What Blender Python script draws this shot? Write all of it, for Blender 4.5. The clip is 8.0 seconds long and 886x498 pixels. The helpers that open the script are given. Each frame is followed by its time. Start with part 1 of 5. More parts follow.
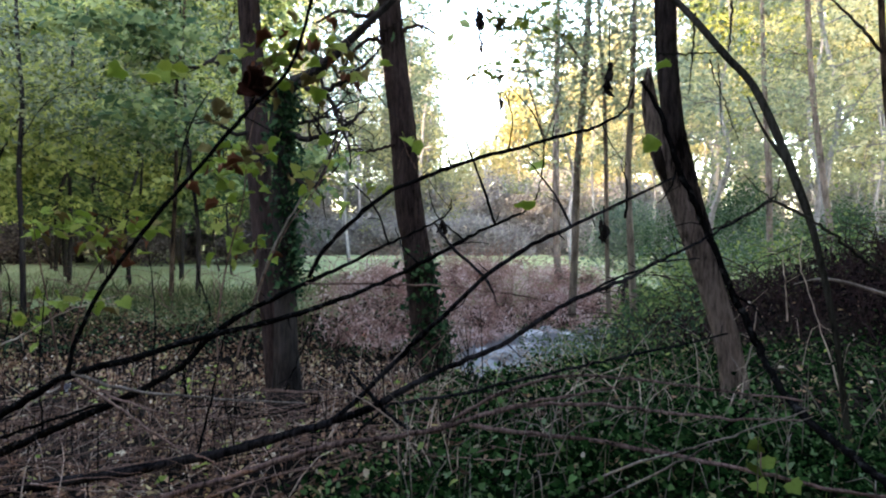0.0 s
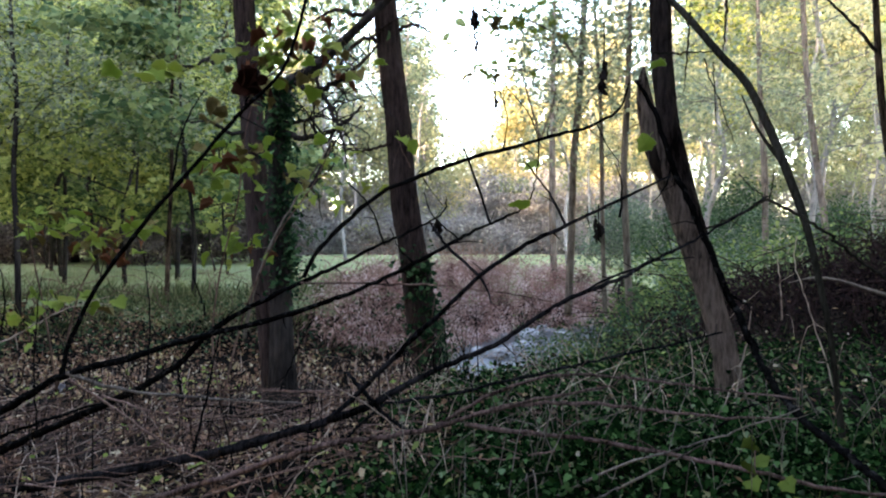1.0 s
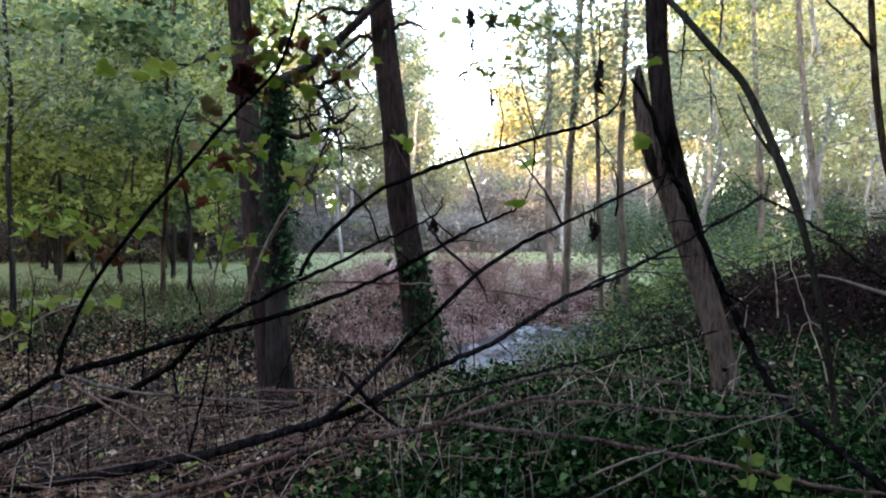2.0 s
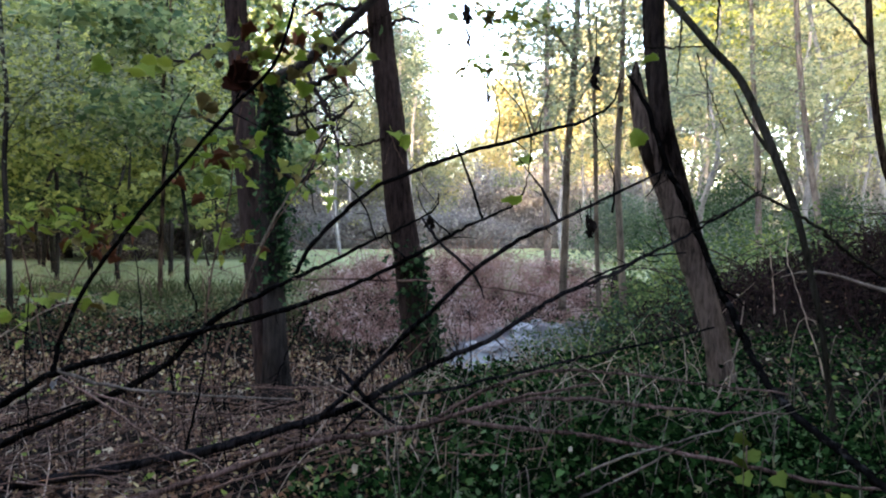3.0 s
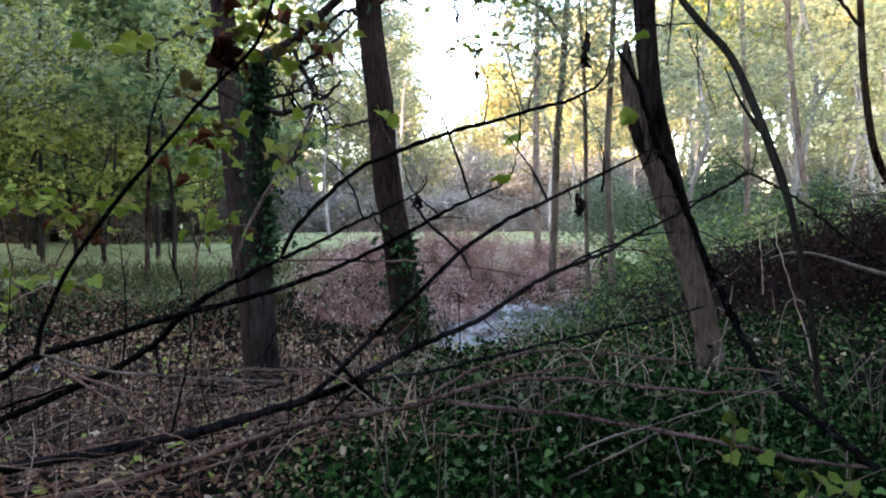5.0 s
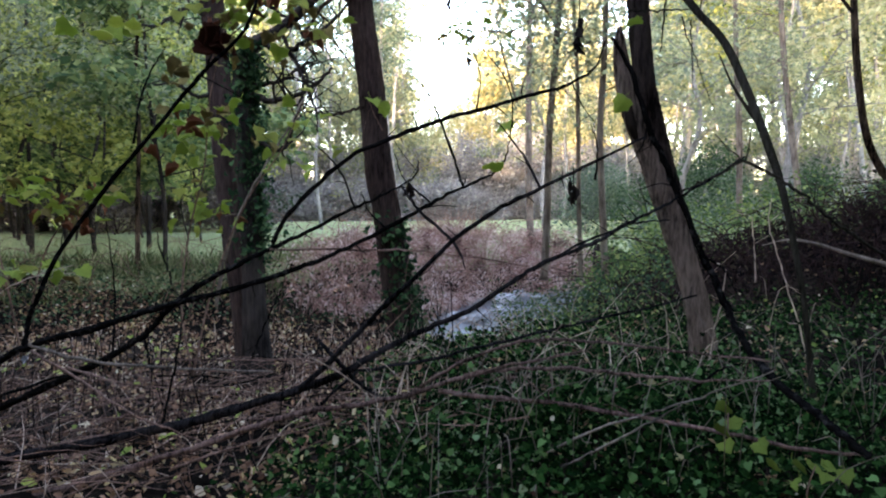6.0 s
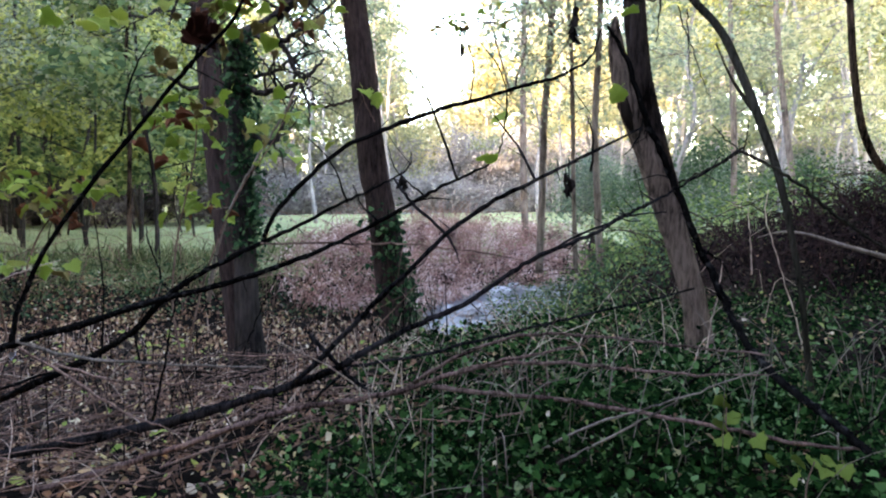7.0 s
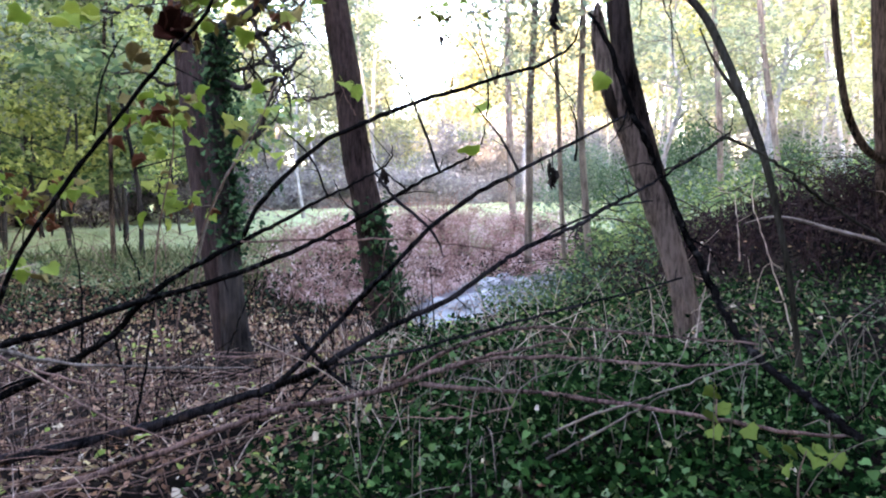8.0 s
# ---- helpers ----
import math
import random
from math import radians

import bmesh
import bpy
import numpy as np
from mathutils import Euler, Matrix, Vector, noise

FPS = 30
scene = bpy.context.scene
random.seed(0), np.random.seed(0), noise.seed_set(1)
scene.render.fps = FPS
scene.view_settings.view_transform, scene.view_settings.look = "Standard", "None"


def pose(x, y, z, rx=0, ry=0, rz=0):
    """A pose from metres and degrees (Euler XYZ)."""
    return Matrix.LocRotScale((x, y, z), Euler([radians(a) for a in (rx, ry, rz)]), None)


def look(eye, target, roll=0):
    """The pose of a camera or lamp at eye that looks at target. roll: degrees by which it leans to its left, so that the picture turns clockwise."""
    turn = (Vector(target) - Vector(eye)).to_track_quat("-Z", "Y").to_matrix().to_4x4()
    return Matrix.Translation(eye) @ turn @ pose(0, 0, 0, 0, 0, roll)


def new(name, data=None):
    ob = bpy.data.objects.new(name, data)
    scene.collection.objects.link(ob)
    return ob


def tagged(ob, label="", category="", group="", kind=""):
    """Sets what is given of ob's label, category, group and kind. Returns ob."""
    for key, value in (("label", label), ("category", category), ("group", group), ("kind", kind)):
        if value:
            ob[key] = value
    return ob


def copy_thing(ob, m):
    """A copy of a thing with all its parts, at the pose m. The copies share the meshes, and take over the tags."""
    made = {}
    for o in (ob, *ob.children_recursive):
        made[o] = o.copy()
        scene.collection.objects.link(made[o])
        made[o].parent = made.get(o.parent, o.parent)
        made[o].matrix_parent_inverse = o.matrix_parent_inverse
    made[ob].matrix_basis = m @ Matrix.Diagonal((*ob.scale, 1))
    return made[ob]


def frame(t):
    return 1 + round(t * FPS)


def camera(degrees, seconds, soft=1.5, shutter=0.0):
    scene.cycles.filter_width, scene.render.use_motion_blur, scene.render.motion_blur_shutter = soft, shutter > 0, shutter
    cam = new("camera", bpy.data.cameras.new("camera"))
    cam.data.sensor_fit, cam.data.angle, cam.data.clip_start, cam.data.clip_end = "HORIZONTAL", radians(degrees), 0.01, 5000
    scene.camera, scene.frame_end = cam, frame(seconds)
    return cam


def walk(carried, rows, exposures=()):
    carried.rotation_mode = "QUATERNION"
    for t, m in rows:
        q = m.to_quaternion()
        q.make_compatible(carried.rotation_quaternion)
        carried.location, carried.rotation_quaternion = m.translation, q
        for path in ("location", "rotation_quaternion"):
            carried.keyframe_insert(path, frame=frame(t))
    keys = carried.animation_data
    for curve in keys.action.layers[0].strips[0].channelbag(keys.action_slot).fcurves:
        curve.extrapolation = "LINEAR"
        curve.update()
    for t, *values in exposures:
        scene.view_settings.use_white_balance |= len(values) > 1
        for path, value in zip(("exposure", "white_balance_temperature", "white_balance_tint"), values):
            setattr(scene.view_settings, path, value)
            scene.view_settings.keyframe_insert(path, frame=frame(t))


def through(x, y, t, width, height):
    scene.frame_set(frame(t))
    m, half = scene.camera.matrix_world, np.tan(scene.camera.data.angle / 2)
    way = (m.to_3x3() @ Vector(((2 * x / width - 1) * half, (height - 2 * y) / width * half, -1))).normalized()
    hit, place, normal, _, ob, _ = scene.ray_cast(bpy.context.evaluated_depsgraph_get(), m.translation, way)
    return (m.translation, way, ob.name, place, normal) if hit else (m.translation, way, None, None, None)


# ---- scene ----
cam = camera(66.0, 8.0, soft=2.1)
PATH = [
    (0.0, 0.0000, 0.0000, 1.5000, 89.241, -0.000, 0.000),
    (0.5, 0.0062, 0.0027, 1.5012, 89.177, 0.039, -0.126),
    (1.0, 0.0082, 0.0011, 1.5003, 89.171, 0.063, -0.277),
    (1.5, 0.0095, 0.0041, 1.5033, 89.104, 0.108, -0.419),
    (3.0, 0.0189, 0.0103, 1.5075, 88.693, 0.230, -0.730),
    (3.5, 0.0244, 0.0153, 1.5008, 88.538, 0.233, -0.727),
    (4.0, 0.0270, 0.0224, 1.4958, 88.309, 0.256, -0.750),
    (4.5, 0.0279, 0.0351, 1.4919, 87.818, 0.268, -1.136),
    (6.0, 0.0331, 0.0748, 1.4918, 86.301, 0.458, -2.174),
    (6.5, 0.0351, 0.0988, 1.4906, 85.944, 0.517, -2.452),
    (7.0, 0.0399, 0.1239, 1.4908, 85.699, 0.643, -2.630),
    (7.5, 0.0506, 0.1482, 1.4951, 85.462, 1.108, -2.784),
    (8.0, 0.0692, 0.1808, 1.4972, 84.977, 1.913, -3.599),
]
BASE = 4.45
walk(cam, [(t, pose(*row)) for t, *row in PATH], [(t, BASE + e, k, m) for t, e, k, m in ((0, 0, 6700, 19), (3, 0, 6650, 22), (4.5, 0.05, 6650, 22), (6, 0.08, 6650, 22), (6.5, 0.2, 6600, 22), (7, 0.58, 6550, 24), (7.5, 0.88, 6500, 27), (8, 1.05, 6400, 31))])

# ---- light ----
SUN_AZ, SUN_EL = radians(203), radians(10.5)
world = bpy.data.worlds.new("sky")
scene.world = world
world.use_nodes = True
wn = world.node_tree.nodes
sky = wn.new("ShaderNodeTexSky")
sky.sky_type, sky.sun_disc = "NISHITA", False
sky.sun_elevation, sky.sun_rotation = SUN_EL, SUN_AZ
sky.air_density, sky.dust_density, sky.ozone_density = 1.0, 1.0, 1.0
world.node_tree.links.new(sky.outputs[0], wn["Background"].inputs[0])
wn["Background"].inputs[1].default_value = 0.15
sun = new("sun", bpy.data.lights.new("sun", "SUN"))
sun.data.energy, sun.data.angle, sun.data.color = 1.45, radians(0.6), (1.0, 0.83, 0.55)
sun_way = Vector((math.sin(SUN_AZ) * math.cos(SUN_EL), math.cos(SUN_AZ) * math.cos(SUN_EL), math.sin(SUN_EL)))
sun.matrix_world = look(sun_way * 50, (0, 0, 0))

rng = np.random.default_rng(7)


# ---- materials ----
def nodes_of(name):
    m = bpy.data.materials.new(name)
    m.use_nodes = True
    n, k = m.node_tree.nodes, m.node_tree.links
    return m, n, k, n["Principled BSDF"]


def ramp(n, stops):
    r = n.new("ShaderNodeValToRGB")
    e = r.color_ramp.elements
    while len(e) < len(stops):
        e.new(0.5)
    for el, (p, c) in zip(e, stops):
        el.position, el.color = p, (*c, 1)
    return r


def leaf_material(name, stops, through=0.45, rough=0.5, blotch=0.25, patch=35.0):
    m, n, k, b = nodes_of(name)
    geo = n.new("ShaderNodeNewGeometry")
    r = ramp(n, stops)
    k.new(geo.outputs["Random Per Island"], r.inputs[0])
    tex = n.new("ShaderNodeTexNoise")
    tex.inputs["Scale"].default_value, tex.inputs["Detail"].default_value = patch, 4
    tc = n.new("ShaderNodeTexCoord")
    k.new(tc.outputs["Object"], tex.inputs["Vector"])
    mix = n.new("ShaderNodeMixRGB")
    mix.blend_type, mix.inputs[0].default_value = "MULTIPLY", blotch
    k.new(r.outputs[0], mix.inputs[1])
    # a coarse patch goes nearly black: shaded hollows painted into the leaf colour
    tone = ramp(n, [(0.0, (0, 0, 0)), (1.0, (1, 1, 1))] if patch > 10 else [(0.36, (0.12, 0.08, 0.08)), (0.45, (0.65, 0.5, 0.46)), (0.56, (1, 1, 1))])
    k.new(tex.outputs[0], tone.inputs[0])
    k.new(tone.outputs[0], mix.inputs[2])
    k.new(mix.outputs[0], b.inputs["Base Color"])
    b.inputs["Roughness"].default_value = rough
    b.inputs["Specular IOR Level"].default_value = 0.0
    t = n.new("ShaderNodeBsdfTranslucent")
    g = n.new("ShaderNodeGamma")
    g.inputs[1].default_value = 0.75
    k.new(mix.outputs[0], g.inputs[0])
    k.new(g.outputs[0], t.inputs[0])
    s = n.new("ShaderNodeMixShader")
    s.inputs[0].default_value = through
    k.new(b.outputs[0], s.inputs[1])
    k.new(t.outputs[0], s.inputs[2])
    k.new(s.outputs[0], n["Material Output"].inputs[0])
    return m


def bark_material(name, dark, light, scale=9.0, ridges=14.0, bump=0.6, pale_spots=None, crisp=0.14):
    m, n, k, b = nodes_of(name)
    tc = n.new("ShaderNodeTexCoord")
    mp = n.new("ShaderNodeMapping")
    mp.inputs["Scale"].default_value = (1, 1, 0.16)
    k.new(tc.outputs["Object"], mp.inputs[0])
    fur = n.new("ShaderNodeTexNoise")
    fur.inputs["Scale"].default_value, fur.inputs["Detail"].default_value = ridges * 2, 5
    fur.inputs["Roughness"].default_value = 0.65
    k.new(mp.outputs[0], fur.inputs["Vector"])
    big = n.new("ShaderNodeTexNoise")
    big.inputs["Scale"].default_value, big.inputs["Detail"].default_value = scale * 0.3, 4
    k.new(tc.outputs["Object"], big.inputs["Vector"])
    r = ramp(n, [(0.5 - crisp, dark), (0.5 + crisp, light)])
    add = n.new("ShaderNodeMath")
    add.operation = "MULTIPLY_ADD"
    add.inputs[1].default_value, add.inputs[2].default_value = 0.6, 0.0
    k.new(fur.outputs[0], add.inputs[0])
    add2 = n.new("ShaderNodeMath")
    add2.operation = "MULTIPLY_ADD"
    add2.inputs[1].default_value = 0.4
    k.new(big.outputs[0], add2.inputs[0])
    k.new(add.outputs[0], add2.inputs[2])
    k.new(add2.outputs[0], r.inputs[0])
    out = r.outputs[0]
    # pale spots on the bark, in place of wet highlights
    if pale_spots:
        spot = n.new("ShaderNodeTexNoise")
        spot.inputs["Scale"].default_value, spot.inputs["Detail"].default_value = scale * 2.2, 6
        k.new(tc.outputs["Object"], spot.inputs["Vector"])
        sr = ramp(n, [(0.56, (0, 0, 0)), (0.66, (1, 1, 1))])
        k.new(spot.outputs[0], sr.inputs[0])
        mix = n.new("ShaderNodeMixRGB")
        mix.inputs[2].default_value = (*pale_spots, 1)
        k.new(sr.outputs[0], mix.inputs[0])
        k.new(out, mix.inputs[1])
        out = mix.outputs[0]
    k.new(out, b.inputs["Base Color"])
    b.inputs["Roughness"].default_value = 0.85
    b.inputs["Specular IOR Level"].default_value = 0.0
    bp = n.new("ShaderNodeBump")
    bp.inputs["Strength"].default_value, bp.inputs["Distance"].default_value = bump, 0.04
    k.new(fur.outputs[0], bp.inputs["Height"])
    k.new(bp.outputs[0], b.inputs["Normal"])
    return m


def earth_material(name, stops, relief=0.7, scale=14.0):
    m, n, k, b = nodes_of(name)
    tc = n.new("ShaderNodeTexCoord")
    fine = n.new("ShaderNodeTexNoise")
    fine.inputs["Scale"].default_value, fine.inputs["Detail"].default_value = scale, 8
    fine.inputs["Roughness"].default_value = 0.7
    k.new(tc.outputs["Object"], fine.inputs["Vector"])
    broad = n.new("ShaderNodeTexNoise")
    broad.inputs["Scale"].default_value, broad.inputs["Detail"].default_value = 0.5, 5
    k.new(tc.outputs["Object"], broad.inputs["Vector"])
    mean = n.new("ShaderNodeMixRGB")
    mean.inputs[0].default_value = 0.45
    k.new(fine.outputs[0], mean.inputs[1])
    k.new(broad.outputs[0], mean.inputs[2])
    r = ramp(n, stops)
    k.new(mean.outputs[0], r.inputs[0])
    k.new(r.outputs[0], b.inputs["Base Color"])
    b.inputs["Roughness"].default_value = 0.95
    b.inputs["Specular IOR Level"].default_value = 0.0
    bp = n.new("ShaderNodeBump")
    bp.inputs["Strength"].default_value, bp.inputs["Distance"].default_value = relief, 0.05
    k.new(fine.outputs[0], bp.inputs["Height"])
    k.new(bp.outputs[0], b.inputs["Normal"])
    return m


def water_material():
    m, n, k, b = nodes_of("stream_water")
    b.inputs["Base Color"].default_value = (0.05, 0.045, 0.05, 1)
    b.inputs["Roughness"].default_value = 0.3
    b.inputs["IOR"].default_value = 1.33
    b.inputs["Specular IOR Level"].default_value = 0.25
    tc = n.new("ShaderNodeTexCoord")
    w = n.new("ShaderNodeTexNoise")
    w.inputs["Scale"].default_value, w.inputs["Detail"].default_value = 6, 3
    k.new(tc.outputs["Object"], w.inputs["Vector"])
    bp = n.new("ShaderNodeBump")
    bp.inputs["Strength"].default_value, bp.inputs["Distance"].default_value = 0.25, 0.02
    k.new(w.outputs[0], bp.inputs["Height"])
    k.new(bp.outputs[0], b.inputs["Normal"])
    return m


# soil coloured near black, so gaps between leaves look deeply shaded
M_SOIL_SHADE = earth_material("soil", [(0.3, (0.002, 0.0015, 0.0012)), (0.5, (0.009, 0.0066, 0.0055)), (0.72, (0.07, 0.049, 0.039))])
M_MEADOW = earth_material("meadow_grass", [(0.3, (0.15, 0.175, 0.08)), (0.5, (0.235, 0.25, 0.125)), (0.72, (0.34, 0.325, 0.185))], 0.4, 8.0)
M_WATER = water_material()
M_BARK_GREY = bark_material("grey_brown_bark", (0.007, 0.0047, 0.0034), (0.125, 0.080, 0.055), ridges=24, bump=1.0, crisp=0.1)
M_BARK_STUB = bark_material("weathered_bark", (0.012, 0.008, 0.006), (0.20, 0.14, 0.108), ridges=22, bump=1.0, crisp=0.11)
M_STICK = bark_material("weathered_twig", (0.04, 0.031, 0.025), (0.24, 0.185, 0.145), scale=14, ridges=30, bump=0.2)
M_BARK_PALE = bark_material("pale_brown_bark", (0.06, 0.045, 0.035), (0.27, 0.21, 0.165), bump=0.9)
M_BARK_RED = bark_material("reddish_bark", (0.011, 0.0075, 0.0068), (0.075, 0.05, 0.044), ridges=20, bump=0.8, crisp=0.14)
M_BARK_DARK = bark_material("dark_bark", (0.01, 0.008, 0.008), (0.055, 0.044, 0.038))
# bark of far trees, its colour paled to stand in for haze
M_BARK_FAR = bark_material("haze_paled_grey_bark", (0.11, 0.10, 0.095), (0.30, 0.275, 0.25), bump=0.3)
# limb barks coloured darker than real bark to imitate deep shade
M_LIMB = bark_material("shade_black_limb_bark", (0.0014, 0.0012, 0.0011), (0.009, 0.0075, 0.007), scale=14, ridges=30, bump=0.5, pale_spots=(0.028, 0.025, 0.023))
M_LIMB_GREY = bark_material("shade_dark_grey_limb_bark", (0.0018, 0.0016, 0.0016), (0.032, 0.027, 0.028), scale=14, ridges=30, bump=0.8, crisp=0.1)
M_SAPLING = bark_material("dark_sapling_bark", (0.006, 0.005, 0.0035), (0.042, 0.036, 0.027), ridges=30, bump=0.5)
M_TRUNK_DARK = bark_material("dark_purple_brown_bark", (0.005, 0.0036, 0.0032), (0.05, 0.036, 0.031), ridges=24, bump=1.0, crisp=0.1)
M_LIMB_RED = bark_material("reddish_limb_bark", (0.005, 0.0025, 0.0024), (0.19, 0.115, 0.093), scale=14, ridges=30, bump=0.6, crisp=0.11)
M_SHOOT = bark_material("red_brown_twig", (0.016, 0.009, 0.0075), (0.27, 0.16, 0.12), scale=14, ridges=30, bump=0.3)
M_STRAW = bark_material("dry_stem", (0.09, 0.057, 0.044), (0.68, 0.49, 0.375), scale=14, ridges=30, bump=0.2)
M_DEADWOOD = bark_material("rotten_wood", (0.008, 0.006, 0.005), (0.03, 0.02, 0.015))
M_LEAF_GREEN = leaf_material("green_leaves", [(0.0, (0.025, 0.052, 0.02)), (0.5, (0.12, 0.165, 0.052)), (1.0, (0.31, 0.33, 0.10))], 0.58)
M_LEAF_YELLOW = leaf_material("yellow_leaves", [(0.0, (0.30, 0.285, 0.11)), (0.5, (0.52, 0.455, 0.20)), (1.0, (0.68, 0.56, 0.28))], 0.6)
# next two: distant foliage, haze mixed into the leaf colour
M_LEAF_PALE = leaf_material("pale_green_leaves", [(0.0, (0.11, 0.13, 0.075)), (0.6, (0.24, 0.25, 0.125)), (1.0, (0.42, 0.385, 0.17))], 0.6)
M_LEAF_HAZE = leaf_material("hazed_blue_green_leaves", [(0.0, (0.06, 0.085, 0.06)), (0.6, (0.115, 0.15, 0.095)), (1.0, (0.20, 0.23, 0.13))], 0.5)
M_LEAF_FRESH = leaf_material("fresh_leaves", [(0.0, (0.03, 0.06, 0.012)), (0.45, (0.28, 0.30, 0.065)), (1.0, (0.72, 0.65, 0.16))], 0.68)
M_LEAF_SHOOT = leaf_material("shoot_leaves", [(0.0, (0.07, 0.11, 0.02)), (1.0, (0.17, 0.20, 0.04))], 0.4, 0.5)
M_LEAF_WEED = leaf_material("weed_leaves", [(0.0, (0.03, 0.055, 0.016)), (0.6, (0.10, 0.145, 0.038)), (1.0, (0.25, 0.275, 0.075))], 0.45)
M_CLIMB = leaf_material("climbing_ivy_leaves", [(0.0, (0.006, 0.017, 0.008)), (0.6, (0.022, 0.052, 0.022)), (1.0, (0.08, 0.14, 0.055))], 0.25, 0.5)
# grey-mauve hedge foliage, lightened in colour to imitate haze
M_LEAF_MAUVE = leaf_material("haze_paled_mauve_leaves", [(0.0, (0.17, 0.155, 0.15)), (0.6, (0.27, 0.25, 0.235)), (1.0, (0.38, 0.35, 0.29))], 0.4, 0.9)
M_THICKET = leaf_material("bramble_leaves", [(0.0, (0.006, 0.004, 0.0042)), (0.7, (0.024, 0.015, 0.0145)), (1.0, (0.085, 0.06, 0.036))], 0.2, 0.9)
M_LEAF_DUSK = leaf_material("dull_brown_leaves", [(0.0, (0.06, 0.047, 0.047)), (0.6, (0.13, 0.098, 0.092)), (1.0, (0.20, 0.16, 0.12))], 0.2, 0.9)
# hedge wood, lightened like its leaves to imitate haze
M_TWIG_FAR = bark_material("haze_paled_mauve_bark", (0.15, 0.14, 0.135), (0.30, 0.28, 0.26), bump=0.2)
M_LEAF_DARK = leaf_material("dark_green_leaves", [(0.0, (0.018, 0.036, 0.019)), (0.6, (0.04, 0.074, 0.033)), (1.0, (0.09, 0.135, 0.055))], 0.35, 0.5)
# most ivy tones are darkened to put the thicket's shade into the colour
M_IVY = leaf_material("shade_darkened_ivy_leaves", [(0.0, (0.0012, 0.004, 0.0014)), (0.45, (0.0045, 0.015, 0.004)), (0.8, (0.021, 0.055, 0.013)), (0.93, (0.09, 0.16, 0.05)), (0.985, (0.15, 0.20, 0.10)), (1.0, (0.24, 0.18, 0.08))], 0.2, 0.5)
M_DRY = leaf_material("dry_leaves", [(0.0, (0.02, 0.010, 0.0075)), (0.4, (0.20, 0.10, 0.06)), (0.75, (0.44, 0.25, 0.155)), (0.92, (0.50, 0.37, 0.16)), (1.0, (0.74, 0.57, 0.44))], 0.15, 0.8)
M_RUST = leaf_material("rust_leaves", [(0.0, (0.10, 0.032, 0.018)), (1.0, (0.26, 0.10, 0.05))], 0.4, 0.7)
# pink-brown bracken with the bank's shaded hollows painted in as dark patches
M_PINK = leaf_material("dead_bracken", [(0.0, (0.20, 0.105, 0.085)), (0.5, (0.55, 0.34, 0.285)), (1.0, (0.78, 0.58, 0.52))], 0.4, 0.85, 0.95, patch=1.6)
M_GRASS = leaf_material("grass_blades", [(0.0, (0.16, 0.18, 0.07)), (0.6, (0.27, 0.27, 0.12)), (1.0, (0.42, 0.37, 0.20))], 0.4, 0.6)
M_TUSSOCK = leaf_material("tussock_grass", [(0.0, (0.03, 0.042, 0.014)), (0.6, (0.10, 0.115, 0.04)), (1.0, (0.28, 0.24, 0.12))], 0.35, 0.7)
M_DEADSTEM = bark_material("dead_bracken_stem", (0.14, 0.075, 0.06), (0.40, 0.25, 0.20), scale=14, ridges=30, bump=0.2)
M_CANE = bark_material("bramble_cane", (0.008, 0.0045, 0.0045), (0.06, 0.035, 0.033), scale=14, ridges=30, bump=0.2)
M_DULL = leaf_material("yellowing_leaves", [(0.0, (0.16, 0.10, 0.035)), (1.0, (0.32, 0.25, 0.09))], 0.4, 0.6, 0.5)
M_BLACKENED = leaf_material("blackened_leaves", [(0.0, (0.012, 0.010, 0.009)), (1.0, (0.03, 0.022, 0.018))], 0.1, 0.8)
M_RUST_DARK = leaf_material("dark_rust_leaves", [(0.0, (0.02, 0.007, 0.005)), (1.0, (0.06, 0.02, 0.012))], 0.35, 0.7)
M_STONE = earth_material("stone", [(0.3, (0.16, 0.15, 0.15)), (0.5, (0.32, 0.30, 0.30)), (0.72, (0.5, 0.48, 0.47))], 0.5, 9.0)
M_SCRAP = leaf_material("pale_scrap", [(0.0, (0.5, 0.48, 0.55)), (1.0, (0.6, 0.58, 0.64))], 0.3, 0.6)
M_LIME = leaf_material("lime_leaves", [(0.0, (0.17, 0.25, 0.045)), (1.0, (0.38, 0.42, 0.085))], 0.55, 0.5)


# ---- mesh tools ----
class Build:
    """Gathers triangles and quads for one mesh."""

    def __init__(self):
        self.v, self.f, self.n = [], [], 0

    def add(self, verts, faces):
        self.v.append(np.asarray(verts, float))
        self.f.append(np.asarray(faces, int) + self.n)
        self.n += len(verts)

    def mesh(self, name, smooth=True):
        me = bpy.data.meshes.new(name)
        v = np.concatenate(self.v)
        tris = [np.concatenate([f[:, [0, 1, 2]], f[:, [0, 2, 3]]]) if f.shape[1] == 4 else f for f in self.f]
        f = np.concatenate(tris)
        me.vertices.add(len(v))
        me.vertices.foreach_set("co", v.ravel())
        me.loops.add(f.size)
        me.loops.foreach_set("vertex_index", f.ravel())
        me.polygons.add(len(f))
        me.polygons.foreach_set("loop_start", np.arange(0, f.size, 3))
        me.polygons.foreach_set("use_smooth", np.full(len(f), smooth))
        me.update(calc_edges=True)
        return me


def part(name, build, material, parent=None, label="", smooth=True):
    me = build.mesh(name, smooth)
    me.materials.append(material)
    ob = new(name, me)
    if parent:
        ob.parent = parent
        ob.matrix_parent_inverse = parent.matrix_basis.inverted()
    if label:
        ob["label"] = label
    return ob


def thing(name, at, label, category, group="", kind=""):
    e = new(name)
    e.matrix_basis = Matrix.Translation(at)
    return tagged(e, label, category, group, kind)


